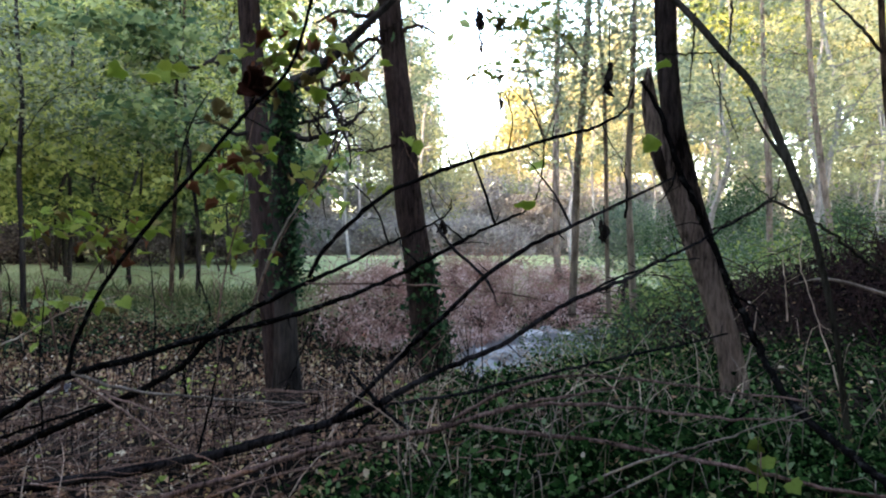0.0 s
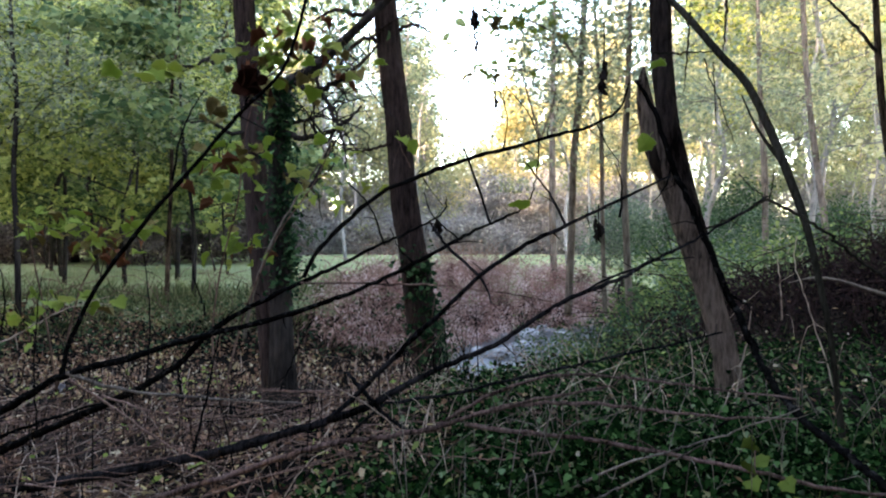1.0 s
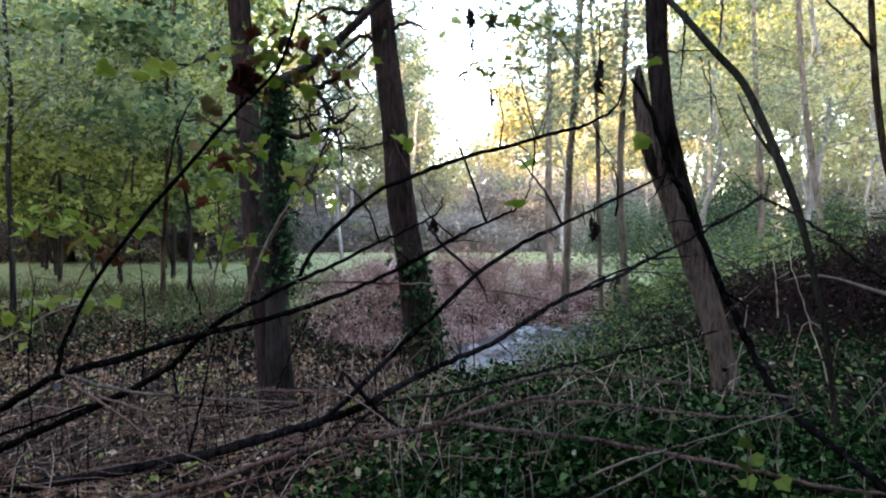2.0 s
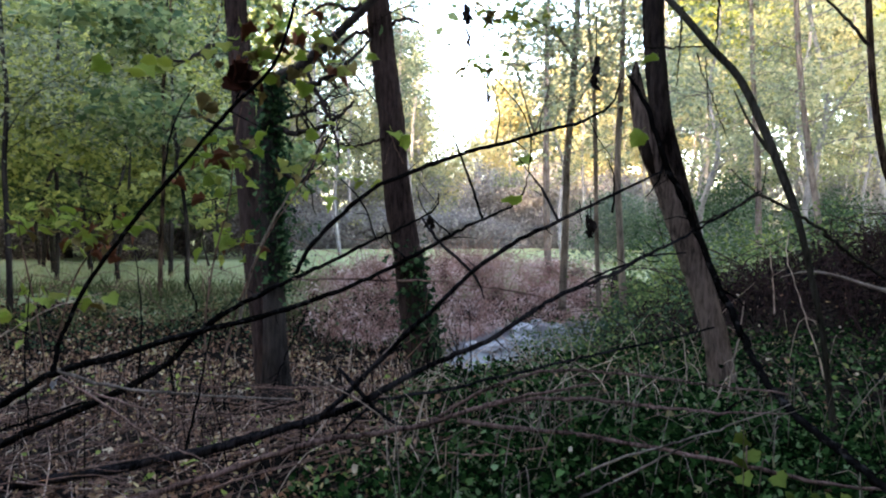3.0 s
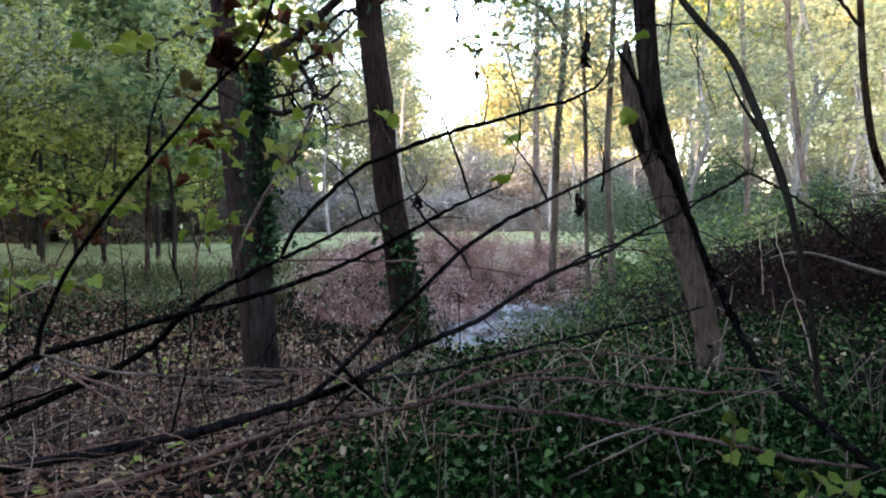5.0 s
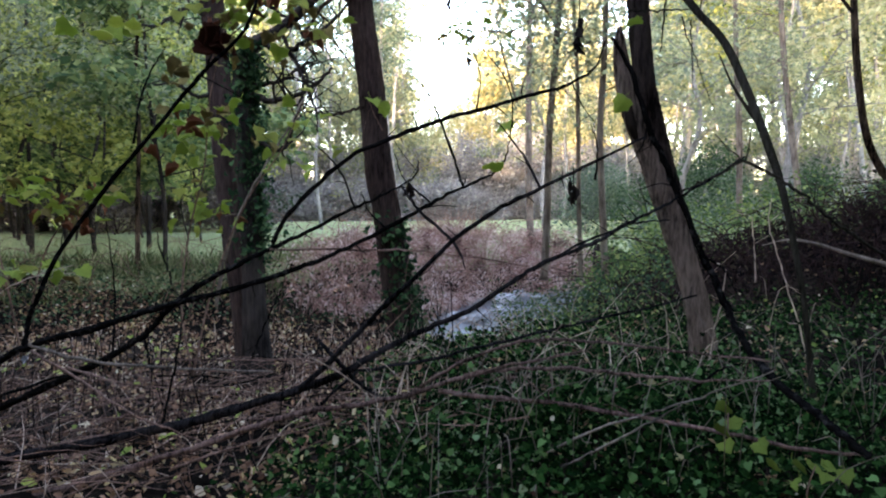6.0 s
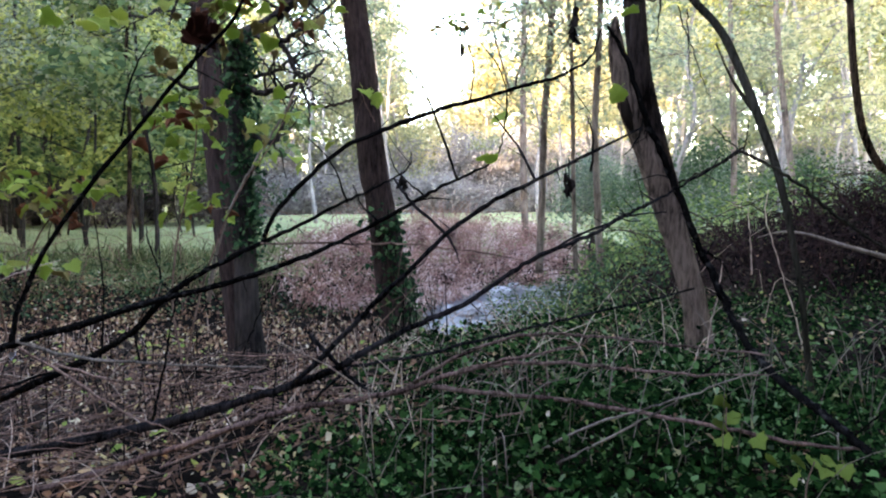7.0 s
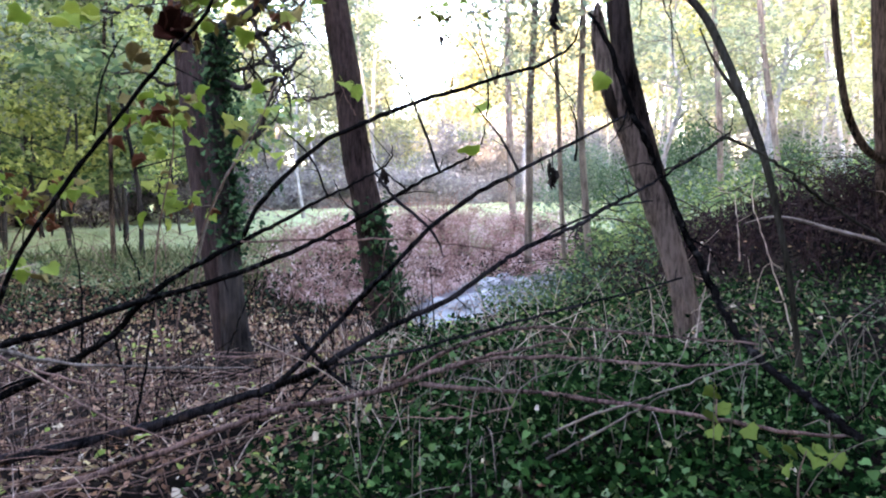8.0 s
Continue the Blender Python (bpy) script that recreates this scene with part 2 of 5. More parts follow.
def smooth_path(pts, sub):
    """Catmull-Rom through pts, with sub steps between two of them."""
    p = np.asarray(pts, float)
    if len(p) == 2:
        return p[0] + (p[1] - p[0]) * np.linspace(0, 1, sub + 1)[:, None]
    q = np.vstack([2 * p[0] - p[1], p, 2 * p[-1] - p[-2]])
    t = np.linspace(0, 1, sub, endpoint=False)[:, None]
    out = []
    for a, b, c, d in zip(q, q[1:], q[2:], q[3:]):
        out.append(0.5 * (2 * b + (c - a) * t + (2 * a - 5 * b + 4 * c - d) * t ** 2 + (3 * b - a - 3 * c + d) * t ** 3))
    return np.vstack(out + [p[-1:]])


def tube(build, pts, radii, seg=8, sub=5, rough=0.0, knots=0.0, wander=0.0, ridge=0.0):
    """A tapering tube along pts with uneven girth, closed at both ends."""
    path = smooth_path(pts, sub)
    n = len(path)
    r = np.interp(np.linspace(0, 1, n), np.linspace(0, 1, len(radii)), radii)
    if wander:
        path[1:-1] += rng.normal(0, wander, (n - 2, 3))
    if knots:
        r = r * (1 + knots * np.clip(rng.normal(0, 1, n), -0.6, 2.2))
    way = np.gradient(path, axis=0)
    way /= np.linalg.norm(way, axis=1)[:, None] + 1e-9
    side = np.cross(way[0], (0.31, 0.17, 0.94) if abs(way[0][2]) < 0.8 else (1, 0.1, 0.2))
    rings, ang = [], np.linspace(0, 2 * np.pi, seg, endpoint=False)
    lobes = 1 + rough * np.sin(ang * 3 + rng.uniform(0, 6)) + rough * 0.7 * np.sin(ang * 5 + rng.uniform(0, 6))
    furrow = rng.normal(0, 1, seg)
    for i in range(n):
        furrow = 0.88 * furrow + 0.47 * rng.normal(0, 1, seg)
        side = side - way[i] * side.dot(way[i])
        side /= np.linalg.norm(side) + 1e-9
        up = np.cross(way[i], side)
        wob = lobes * (1 + (rng.normal(0, rough * 0.3, seg) if rough else 0) + ridge * furrow)
        rings.append(path[i] + (np.cos(ang)[:, None] * side + np.sin(ang)[:, None] * up) * (r[i] * wob)[:, None])
    v = np.vstack(rings + [path[:1], path[-1:]])
    i, j = np.meshgrid(np.arange(n - 1), np.arange(seg), indexing="ij")
    a, b = (i * seg + j).ravel(), (i * seg + (j + 1) % seg).ravel()
    quads = np.stack([a, b, b + seg, a + seg], 1)
    j, l = np.arange(seg), (n - 1) * seg
    caps = np.vstack([np.stack([(j + 1) % seg, j, np.full(seg, n * seg)], 1), np.stack([l + j, l + (j + 1) % seg, np.full(seg, n * seg + 1)], 1)])
    build.add(v, quads)
    build.f.append(caps + build.n - len(v))
    return path, r


OVAL = (np.array([(0, 0, 0), (-.3, .35, .07), (-.2, .72, .05), (0, 1, -.1), (.2, .72, .05), (.3, .35, .07), (0, .5, 0)]),
        np.array([(0, 6, 1), (1, 6, 2), (2, 6, 3), (3, 6, 4), (4, 6, 5), (5, 6, 0)]))
DIAMOND = (np.array([(0, 0, 0), (-.34, .45, .09), (0, 1, -.08), (.34, .45, .09)]), np.array([(0, 2, 1), (0, 3, 2)]))
IVY = (np.array([(0, .06, 0), (-.3, -.02, .04), (-.46, .22, .06), (-.4, .45, .04), (-.22, .74, .02), (0, 1, -.07), (.22, .74, .02), (.4, .45, .04), (.46, .22, .06), (.3, -.02, .04), (0, .4, -.02)]),
       np.array([(10, i, i % 10 + 1 if i < 9 else 0) for i in range(10)]))
FROND = (np.array([(0, 0, 0), (-.09, .4, .04), (0, 1, -.1), (.09, .45, .04)]), np.array([(0, 2, 1), (0, 3, 2)]))
BLADE = (np.array([(-.03, 0, 0), (.03, 0, 0), (0, 1, .12), (.02, .55, .02), (-.02, .55, .02)]), np.array([(0, 1, 3), (0, 3, 4), (4, 3, 2)]))


def turns(n, tilt=0.6, seed_dir=None):
    """n turns: a leaf's length along a random heading, its face up but for tilt."""
    az = rng.uniform(0, 2 * np.pi, n)
    if seed_dir is not None:
        az = seed_dir + rng.normal(0, 0.5, n)
    y = np.stack([np.cos(az), np.sin(az), rng.normal(-0.25, tilt, n)], 1)
    y /= np.linalg.norm(y, axis=1)[:, None]
    up = np.stack([rng.normal(0, tilt, n), rng.normal(0, tilt, n), np.ones(n)], 1)
    x = np.cross(y, up)
    x /= np.linalg.norm(x, axis=1)[:, None] + 1e-9
    return np.stack([x, y, np.cross(x, y)], 2)


def leaves(build, at, size, shape=DIAMOND, tilt=0.6, flutter=0.0):
    at = np.asarray(at)
    if len(at) == 0:
        return
    v, f = shape
    s = np.asarray(size) * np.ones(len(at))
    m = turns(len(at), tilt)
    tv = np.repeat(v[None], len(at), 0)
    if flutter:
        tv = tv + rng.normal(0, flutter, tv.shape)
    w = np.einsum("nij,nkj->nki", m, tv) * s[:, None, None] + at[:, None]
    build.add(w.reshape(-1, 3), (f[None] + (np.arange(len(at)) * len(v))[:, None, None]).reshape(-1, 3))


# ---- the lie of the land ----
STREAM = np.array([(-40, 7.0), (-14, 7.2), (-6, 7.6), (-2.5, 8.3), (-0.6, 9.3), (0.9, 10.9), (1.7, 12.6), (4.5, 14.5), (9, 17), (20, 20), (80, 24)], float)


def stream_gap(x, y):
    """Distance from the stream's line, and which side: above 0 on the far side."""
    p = np.stack([x, y], -1)[..., None, :]
    a, b = STREAM[:-1], STREAM[1:]
    t = np.clip(((p - a) * (b - a)).sum(-1) / ((b - a) ** 2).sum(-1), 0, 1)
    away = p - (a + t[..., None] * (b - a))
    d = np.sqrt((away ** 2).sum(-1))
    i = d.argmin(-1)
    near = np.take_along_axis(d, i[..., None], -1)[..., 0]
    w = np.take_along_axis(away, i[..., None, None], -2)[..., 0, :]
    s = (b - a)[i]
    return near, np.sign(s[..., 0] * w[..., 1] - s[..., 1] * w[..., 0])


def ease(x, a, b):
    t = np.clip((x - a) / (b - a), 0, 1)
    return t * t * (3 - 2 * t)


def bumps(x, y):
    return (np.sin(x * 1.7 + 1.3 * np.sin(y * 1.1)) * np.cos(y * 1.9 + 0.7 * np.sin(x * 2.3)) * 0.6 + np.sin(x * 4.3 + y * 3.1) * np.cos(y * 5.2 - x * 2.2) * 0.25)


def ground_z(x, y):
    x, y = np.asarray(x, float), np.asarray(y, float)
    gap, side = stream_gap(x, y)
    near = -0.02 + 0.44 * ease(x, -1.6, 0.7) * ease(y, 0.5, 3.2) + 0.25 * ease(x, 2.5, 7)
    near = near + 0.05 * bumps(x, y) + 0.62 * np.exp(-((x - 5.6) / 2.3) ** 2 - ((y - 7.7) / 1.0) ** 2)
    far = 0.56 + 0.03 * bumps(x * 0.4, y * 0.4)
    bed = -0.05 - 0.2 * ease(x, -3.2, -1.2) - 0.25 * ease(x, -0.35, 0.45) + 0.03 * bumps(x * 2, y * 2)
    bank = np.where(side > 0, ease(gap, 0.7, 2.6), np.maximum(ease(gap, 0.5 + 0.4 * ease(x, -0.4, 0.8), 4.6 + 0.3 * ease(x, -0.4, 0.8)), ease(x, 1.6, 3.2) * ease(gap, 0.7, 3)))
    return bed + (np.where(side > 0, far, near) - bed) * bank


def gz(x, y):
    return float(ground_z(x, y))


def build_ground():
    def line(lo, hi, fine_lo, fine_hi, step):
        fine = np.arange(fine_lo, fine_hi, step)
        out = [fine]
        for end, start, sg in ((lo, fine_lo, -1), (hi, fine_hi, 1)):
            p, d, row = start, step, []
            while abs(p) < abs(end):
                d *= 1.18
                p += sg * d
                row.append(p)
            out.append(np.array(row))
        return np.sort(np.concatenate(out))
    xs, ys = line(-900, 900, -11, 11, 0.09), line(-900, 1200, -1, 19, 0.09)
    gx, gy = np.meshgrid(xs, ys)
    z = ground_z(gx, gy) + 0.012 * rng.normal(size=gx.shape)
    b = Build()
    i, j = np.meshgrid(np.arange(len(ys) - 1), np.arange(len(xs) - 1), indexing="ij")
    a = (i * len(xs) + j).ravel()
    b.add(np.stack([gx, gy, z], -1).reshape(-1, 3), np.stack([a, a + 1, a + 1 + len(xs), a + len(xs)], 1))
    ground = part("ground", b, M_SOIL_SHADE)
    ground.data.materials.append(M_MEADOW)
    mid = lambda g: (g[:-1, :-1] + g[1:, 1:]) / 2
    near, side = stream_gap(mid(gx), mid(gy))
    grassy = ((side > 0) & (near > 2.0 + 0.5 * bumps(mid(gx), mid(gy)))).ravel().astype(int)
    ground.data.polygons.foreach_set("material_index", np.concatenate([grassy, grassy]))
    tagged(ground, "uneven woodland soil with litter, rising to a mown meadow", "ground", kind="structure")
    w = Build()
    xs, ys = np.linspace(-4.5, 6.0, 40), np.linspace(5.6, 16.6, 40)
    gx, gy = np.meshgrid(xs, ys)
    i, j = np.meshgrid(np.arange(39), np.arange(39), indexing="ij")
    a = (i * 40 + j).ravel()
    cx, cy = gx.ravel()[a], gy.ravel()[a]
    near, _ = stream_gap(cx, cy)
    keep = near < 4.5
    w.add(np.stack([gx, gy, np.full_like(gx, -0.40)], -1).reshape(-1, 3), np.stack([a, a + 1, a + 41, a + 40], 1)[keep])
    tagged(part("water", w, M_WATER), "still dull grey water in a small woodland stream", "water", kind="structure")


build_ground()


# ---- trees ----
def limb_path(start, az, length, rise, droop=0.0, kink=0.12):
    n = 5
    p, d = [np.array(start, float)], np.array([math.cos(az), math.sin(az), rise])
    for i in range(n):
        d = d + rng.normal(0, kink, 3) + np.array([0, 0, -droop])
        p.append(p[-1] + d / np.linalg.norm(d) * length / n)
    return np.array(p)


def crown_of(limbs, leaf, per_clump, spread, shape, clumps, lo=0.35):
    """Clumps of leaves along the outer part of the limbs."""
    b = Build()
    paths = np.array([smooth_path(p, 6) for p in limbs])
    m = len(limbs) * clumps
    which = np.repeat(np.arange(len(limbs)), clumps)
    c = paths[which, (rng.uniform(lo, 1, m) * (paths.shape[1] - 1)).astype(int)] + rng.normal(0, spread * 0.6, (m, 3))
    who = np.repeat(np.arange(m), (per_clump * rng.uniform(0.3, 1.6, m)).astype(int) + 2)
    at = c[who] + rng.normal(0, 1, (len(who), 3)) * np.array([spread, spread, spread * 0.45])
    leaves(b, at, leaf * rng.uniform(0.6, 1.25, len(at)), shape, 0.7)
    return b


def wood_tree(name, x, y, height, girth, label, bark, leaf_mat, lean=(0, 0), limbs=10, reach=1.6, leaf=0.08, per_clump=26,
              spread=0.35, clumps=6, start=0.3, rise=0.5, group="", shape=DIAMOND, bend=0.15, droop=0.05, category="tree"):
    base = np.array((x, y, gz(x, y)))
    t = thing(name, base, label, category, group)
    pts = [base + np.array((lean[0] * s + rng.normal(0, bend) * (0 < s < 1), lean[1] * s + rng.normal(0, bend) * (0 < s < 1), -0.12 + (height + 0.12) * s))
           for s in (0, 0.2, 0.4, 0.6, 0.8, 1.0)]
    b = Build()
    path, r = tube(b, pts, [girth * 1.25, girth, girth * .85, girth * .65, girth * .45, girth * .15], 8, 5, 0.05)
    all_limbs = []
    for i in range(limbs):
        s = start + (0.97 - start) * (i + rng.uniform(0, 0.8)) / limbs
        k = int(s * (len(path) - 1))
        p = limb_path(path[k], rng.uniform(0, 2 * np.pi), reach * (1.2 - 0.6 * s) * rng.uniform(0.6, 1.3), rise, droop)
        tube(b, p, [r[k] * 0.5, r[k] * 0.3, r[k] * 0.08], 5, 2)
        all_limbs.append(p)
        for q in range(2):
            p2 = limb_path(p[rng.integers(2, 5)], rng.uniform(0, 2 * np.pi), reach * 0.45 * rng.uniform(0.6, 1.2), rise * 0.7, droop)
            tube(b, p2, [r[k] * 0.2, r[k] * 0.05], 4, 2)
            all_limbs.append(p2)
    part("trunk", b, bark, t)
    part("crown", crown_of(all_limbs, leaf, per_clump, spread, shape, clumps), leaf_mat, t)
    return t


def planted(kinds, spots, lo=0.8, hi=1.2):
    """Copies of the trees in kinds, in turn, at the spots (x, y), turned and scaled by chance."""
    for i, (x, y) in enumerate(spots):
        k = rng.uniform(lo, hi)
        copy_thing(kinds[i % len(kinds)], pose(x, y, gz(x, y), 0, 0, rng.uniform(0, 360)) @ Matrix.Diagonal((k, k, k * rng.uniform(0.9, 1.1), 1)))


# ---- the three nearest trees ----
def near_tree(name, pts, radii, label, bark, seg=18, rough=0.05):
    t = thing(name, pts[0], label, "tree")
    b = Build()
    path, r = tube(b, pts, radii, seg * 2, 12, rough, ridge=0.035)
    part("trunk", b, bark, t)
    return t, path, r


def high_crown(t, path, r, bark, leaf_mat, n=14, reach=2.6, leaf=0.1, start=0.55, per_clump=24, stout=0.45):
    all_limbs = []
    for i in range(n):
        k = int((start + (1 - start) * i / n) * (len(path) - 1))
        p = limb_path(path[k], rng.uniform(0, 2 * np.pi), reach * rng.uniform(0.5, 1.2), 0.55, 0.04)
        wood = Build()
        tube(wood, p, [r[k] * stout, r[k] * stout * 0.5, 0.005], 6, 3)
        all_limbs.append(p)
        for q in range(3):
            p2 = limb_path(p[rng.integers(1, 5)], rng.uniform(0, 2 * np.pi), reach * 0.5 * rng.uniform(0.5, 1.2), 0.3, 0.04)
            tube(wood, p2, [r[k] * 0.16, 0.004], 5, 3)
            all_limbs.append(p2)
        part("limb", wood, bark, t)
    part("crown", crown_of(all_limbs, leaf, per_clump, 0.4, OVAL, 5), leaf_mat, t)


def ivy_on(t, path, r, lo, hi, count, out=0.1, side=(1, 0), leaf=0.06):
    """Ivy climbing a trunk, thicker on one side."""
    b, stems = Build(), Build()
    for s in range(5):
        a0 = math.atan2(side[1], side[0]) + rng.normal(0, 0.9)
        ks = np.linspace(int(lo * (len(path) - 1)), int(hi * (len(path) - 1)), 9).astype(int)
        pp = [path[k] + (r[k] + 0.008) * np.array((math.cos(a0 + 0.25 * math.sin(i * 1.3 + s)), math.sin(a0 + 0.25 * math.sin(i * 1.3 + s)), 0)) for i, k in enumerate(ks)]
        tube(stems, pp, [0.012, 0.005], 5, 3)
    k = (rng.uniform(lo, hi, count) * (len(path) - 1)).astype(int)
    a = math.atan2(side[1], side[0]) + rng.normal(0, 1.1, count)
    d = r[k] + np.abs(rng.normal(0.02, out, count))
    at = path[k] + np.stack([np.cos(a) * d, np.sin(a) * d, rng.normal(0, 0.08, count)], 1)
    leaves(b, at, leaf * rng.uniform(0.6, 1.3, count), IVY, 0.9)
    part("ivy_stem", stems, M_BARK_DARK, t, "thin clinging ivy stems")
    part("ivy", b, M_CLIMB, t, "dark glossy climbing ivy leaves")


tree_r, path_r, rad_r = near_tree("leaning_tree", [(1.85, 4.31, 0.35), (1.83, 4.31, 0.72), (1.77, 4.32, 0.98), (1.71, 4.33, 1.26), (1.65, 4.34, 1.51), (1.58, 4.35, 1.76), (1.53, 4.36, 1.98), (1.47, 4.36, 2.23), (1.44, 4.36, 2.48), (1.42, 4.36, 2.73), (1.41, 4.36, 3.02), (1.39, 4.45, 3.78), (1.37, 4.65, 5.02), (1.39, 5.07, 6.99)],
    [0.11, 0.07, 0.062, 0.062, 0.062, 0.064, 0.064, 0.064, 0.064, 0.064, 0.064, 0.066, 0.06, 0.04],
    "leaning tree, dark above, with a pale dead stem", M_TRUNK_DARK, 22, 0.06)
stub = Build()
tube(stub, [(1.84, 4.25, 0.28), (1.82, 4.24, 0.56), (1.78, 4.24, 0.81), (1.725, 4.24, 1.02), (1.635, 4.24, 1.30), (1.54, 4.23, 1.55), (1.455, 4.22, 1.79), (1.37, 4.21, 1.97), (1.305, 4.20, 2.15), (1.268, 4.20, 2.35), (1.258, 4.20, 2.46), (1.27, 4.23, 2.56)], [0.115, 0.082, 0.074, 0.072, 0.074, 0.074, 0.072, 0.064, 0.056, 0.046, 0.032, 0.008], 36, 10, 0.05, ridge=0.04)
part("dead_stem", stub, M_BARK_STUB, tree_r, "pale broken stem grown into the trunk")
wound = Build()
tube(wound, [(1.30, 4.135, 2.08), (1.30, 4.125, 2.02), (1.315, 4.125, 1.95), (1.35, 4.135, 1.86)], [0.01, 0.028, 0.032, 0.01], 12, 6, 0.1)
part("hollow", wound, M_DEADWOOD, tree_r, "dark rotten hollow in the trunk")
high_crown(tree_r, path_r, rad_r, M_TRUNK_DARK, M_LEAF_GREEN, 12, 2.4, 0.11, 0.86, 18)
tree_m, path_m, rad_m = near_tree("straight_tree", [(-0.02, 7.28, -0.65), (-0.05, 7.28, -0.16), (-0.13, 7.29, 0.32), (-0.21, 7.29, 0.81), (-0.28, 7.30, 1.41), (-0.38, 7.31, 2.07), (-0.43, 7.32, 2.74), (-0.51, 7.33, 3.40), (-0.58, 7.33, 4.07), (-0.68, 7.35, 5.28), (-0.81, 7.38, 7.70), (-0.93, 7.42, 10.72)],
    [0.23, 0.2, 0.165, 0.155, 0.145, 0.14, 0.135, 0.13, 0.125, 0.11, 0.08, 0.03],
    "straight reddish-brown tree with ivy round its foot", M_BARK_RED, 18, 0.05)
high_crown(tree_m, path_m, rad_m, M_BARK_RED, M_LEAF_GREEN, 12, 2.8, 0.11, 0.74, 20)
ivy_on(tree_m, path_m, rad_m, 0.02, 0.36, 900, 0.05, (0.8, -0.6), 0.06)
tree_l, path_l, rad_l = near_tree("woodland_tree", [(-1.54, 6.58, -0.6), (-1.56, 6.58, -0.03), (-1.61, 6.58, 0.33), (-1.65, 6.59, 0.76), (-1.71, 6.60, 1.36), (-1.76, 6.61, 2.02), (-1.80, 6.62, 2.73), (-1.85, 6.63, 3.39), (-1.88, 6.63, 3.82), (-1.94, 6.65, 4.92), (-2.02, 6.67, 7.10), (-2.10, 6.71, 9.84)],
    [0.15, 0.14, 0.108, 0.104, 0.106, 0.108, 0.106, 0.106, 0.102, 0.09, 0.07, 0.03],
    "tall reddish-brown tree standing on the stream bank", M_BARK_RED, 18, 0.05)
high_crown(tree_l, path_l, rad_l, M_BARK_RED, M_LEAF_GREEN, 12, 2.8, 0.11, 0.74, 20)
tree_i, path_i, rad_i = near_tree("ivy_tree", [(-1.42, 6.18, -0.5), (-1.42, 6.18, 0.06), (-1.43, 6.19, 0.60), (-1.44, 6.20, 1.11), (-1.46, 6.20, 1.63), (-1.46, 6.21, 2.14), (-1.50, 6.21, 2.55), (-1.43, 6.22, 2.86), (-1.15, 6.22, 3.04), (-0.84, 6.22, 3.32), (-0.48, 6.23, 3.66), (-0.12, 6.23, 3.99)],
    [0.15, 0.14, 0.105, 0.095, 0.088, 0.085, 0.08, 0.07, 0.05, 0.04, 0.03, 0.012],
    "crooked dark trunk wrapped in ivy", M_BARK_DARK, 14, 0.05)
ivy_on(tree_i, path_i, rad_i, 0.27, 0.64, 1300, 0.065, (0.9, -0.3), 0.05)


def crooked(t, pts, r, bark, n=4):
    """A bare crooked limb with side twigs."""
    b = Build()
    path, rad = tube(b, pts, [r, r * 0.7, r * 0.35], 7, 6, 0.05, 0.08, 0.008)
    for i in range(n):
        k = rng.integers(len(path) // 4, len(path) - 1)
        p = limb_path(path[k], rng.uniform(0, 2 * np.pi), rng.uniform(0.3, 0.8), rng.normal(0.1, 0.5), 0.02, 0.3)
        tube(b, p, [rad[k] * 0.5, rad[k] * 0.15], 5, 3)
    part("limb", b, bark, t)


for line, girth in (([(-1.46, 6.21, 2.50), (-1.23, 6.11, 2.41), (-0.99, 6.01, 2.44), (-0.78, 5.91, 2.53), (-0.66, 5.92, 2.65)], 0.03), ([(-1.47, 6.21, 2.14), (-1.18, 6.11, 1.98), (-1.04, 6.01, 2.12), (-0.94, 6.01, 2.42), (-0.91, 6.02, 2.67)], 0.025),
                    ([(-1.36, 6.22, 2.96), (-1.13, 6.12, 2.84), (-0.93, 6.12, 2.89), (-0.72, 6.02, 3.02), (-0.52, 6.02, 3.21)], 0.03), ([(-1.15, 6.22, 3.02), (-0.98, 6.12, 2.69), (-0.84, 6.01, 2.37), (-0.81, 6.01, 2.12)], 0.018)):
    crooked(tree_i, line, girth, M_BARK_DARK, 7)
for line, girth in (([(-1.46, 6.21, 2.55), (-1.17, 6.3, 2.60), (-1.01, 6.3, 2.72), (-0.84, 6.3, 2.79)], 0.02), ([(-1.17, 6.3, 2.91), (-0.96, 6.3, 2.70), (-0.88, 6.3, 2.49), (-0.75, 6.3, 2.31)], 0.014), ([(-1.40, 6.22, 3.30), (-1.07, 6.2, 3.13), (-0.89, 6.2, 2.92), (-0.85, 6.2, 2.77)], 0.016)):
    crooked(tree_i, line, girth, M_BARK_DARK, 7)
for line, girth in (([(-0.51, 7.33, 3.52), (-0.74, 7.23, 3.62), (-0.91, 7.13, 3.47), (-1.07, 7.02, 3.21)], 0.03), ([(-0.48, 7.33, 3.71), (-0.26, 7.23, 3.77), (-0.08, 7.13, 3.65)], 0.022), ([(-0.56, 7.33, 4.01), (-0.86, 7.23, 3.86), (-1.08, 7.13, 3.88), (-1.30, 7.03, 3.73)], 0.03), ([(-0.42, 7.32, 2.56), (-0.61, 7.11, 2.46), (-0.83, 7.01, 2.41), (-1.07, 7.01, 2.44)], 0.018)):
    crooked(tree_m, line, girth, M_BARK_RED)
for line, girth in (([(-1.80, 6.62, 2.57), (-1.96, 6.51, 2.50), (-2.14, 6.42, 2.61), (-2.33, 6.42, 2.59)], 0.022), ([(-1.84, 6.62, 3.22), (-2.07, 6.52, 3.30), (-2.30, 6.42, 3.12), (-2.57, 6.42, 3.17)], 0.022)):
    crooked(tree_l, line, girth, M_BARK_DARK)


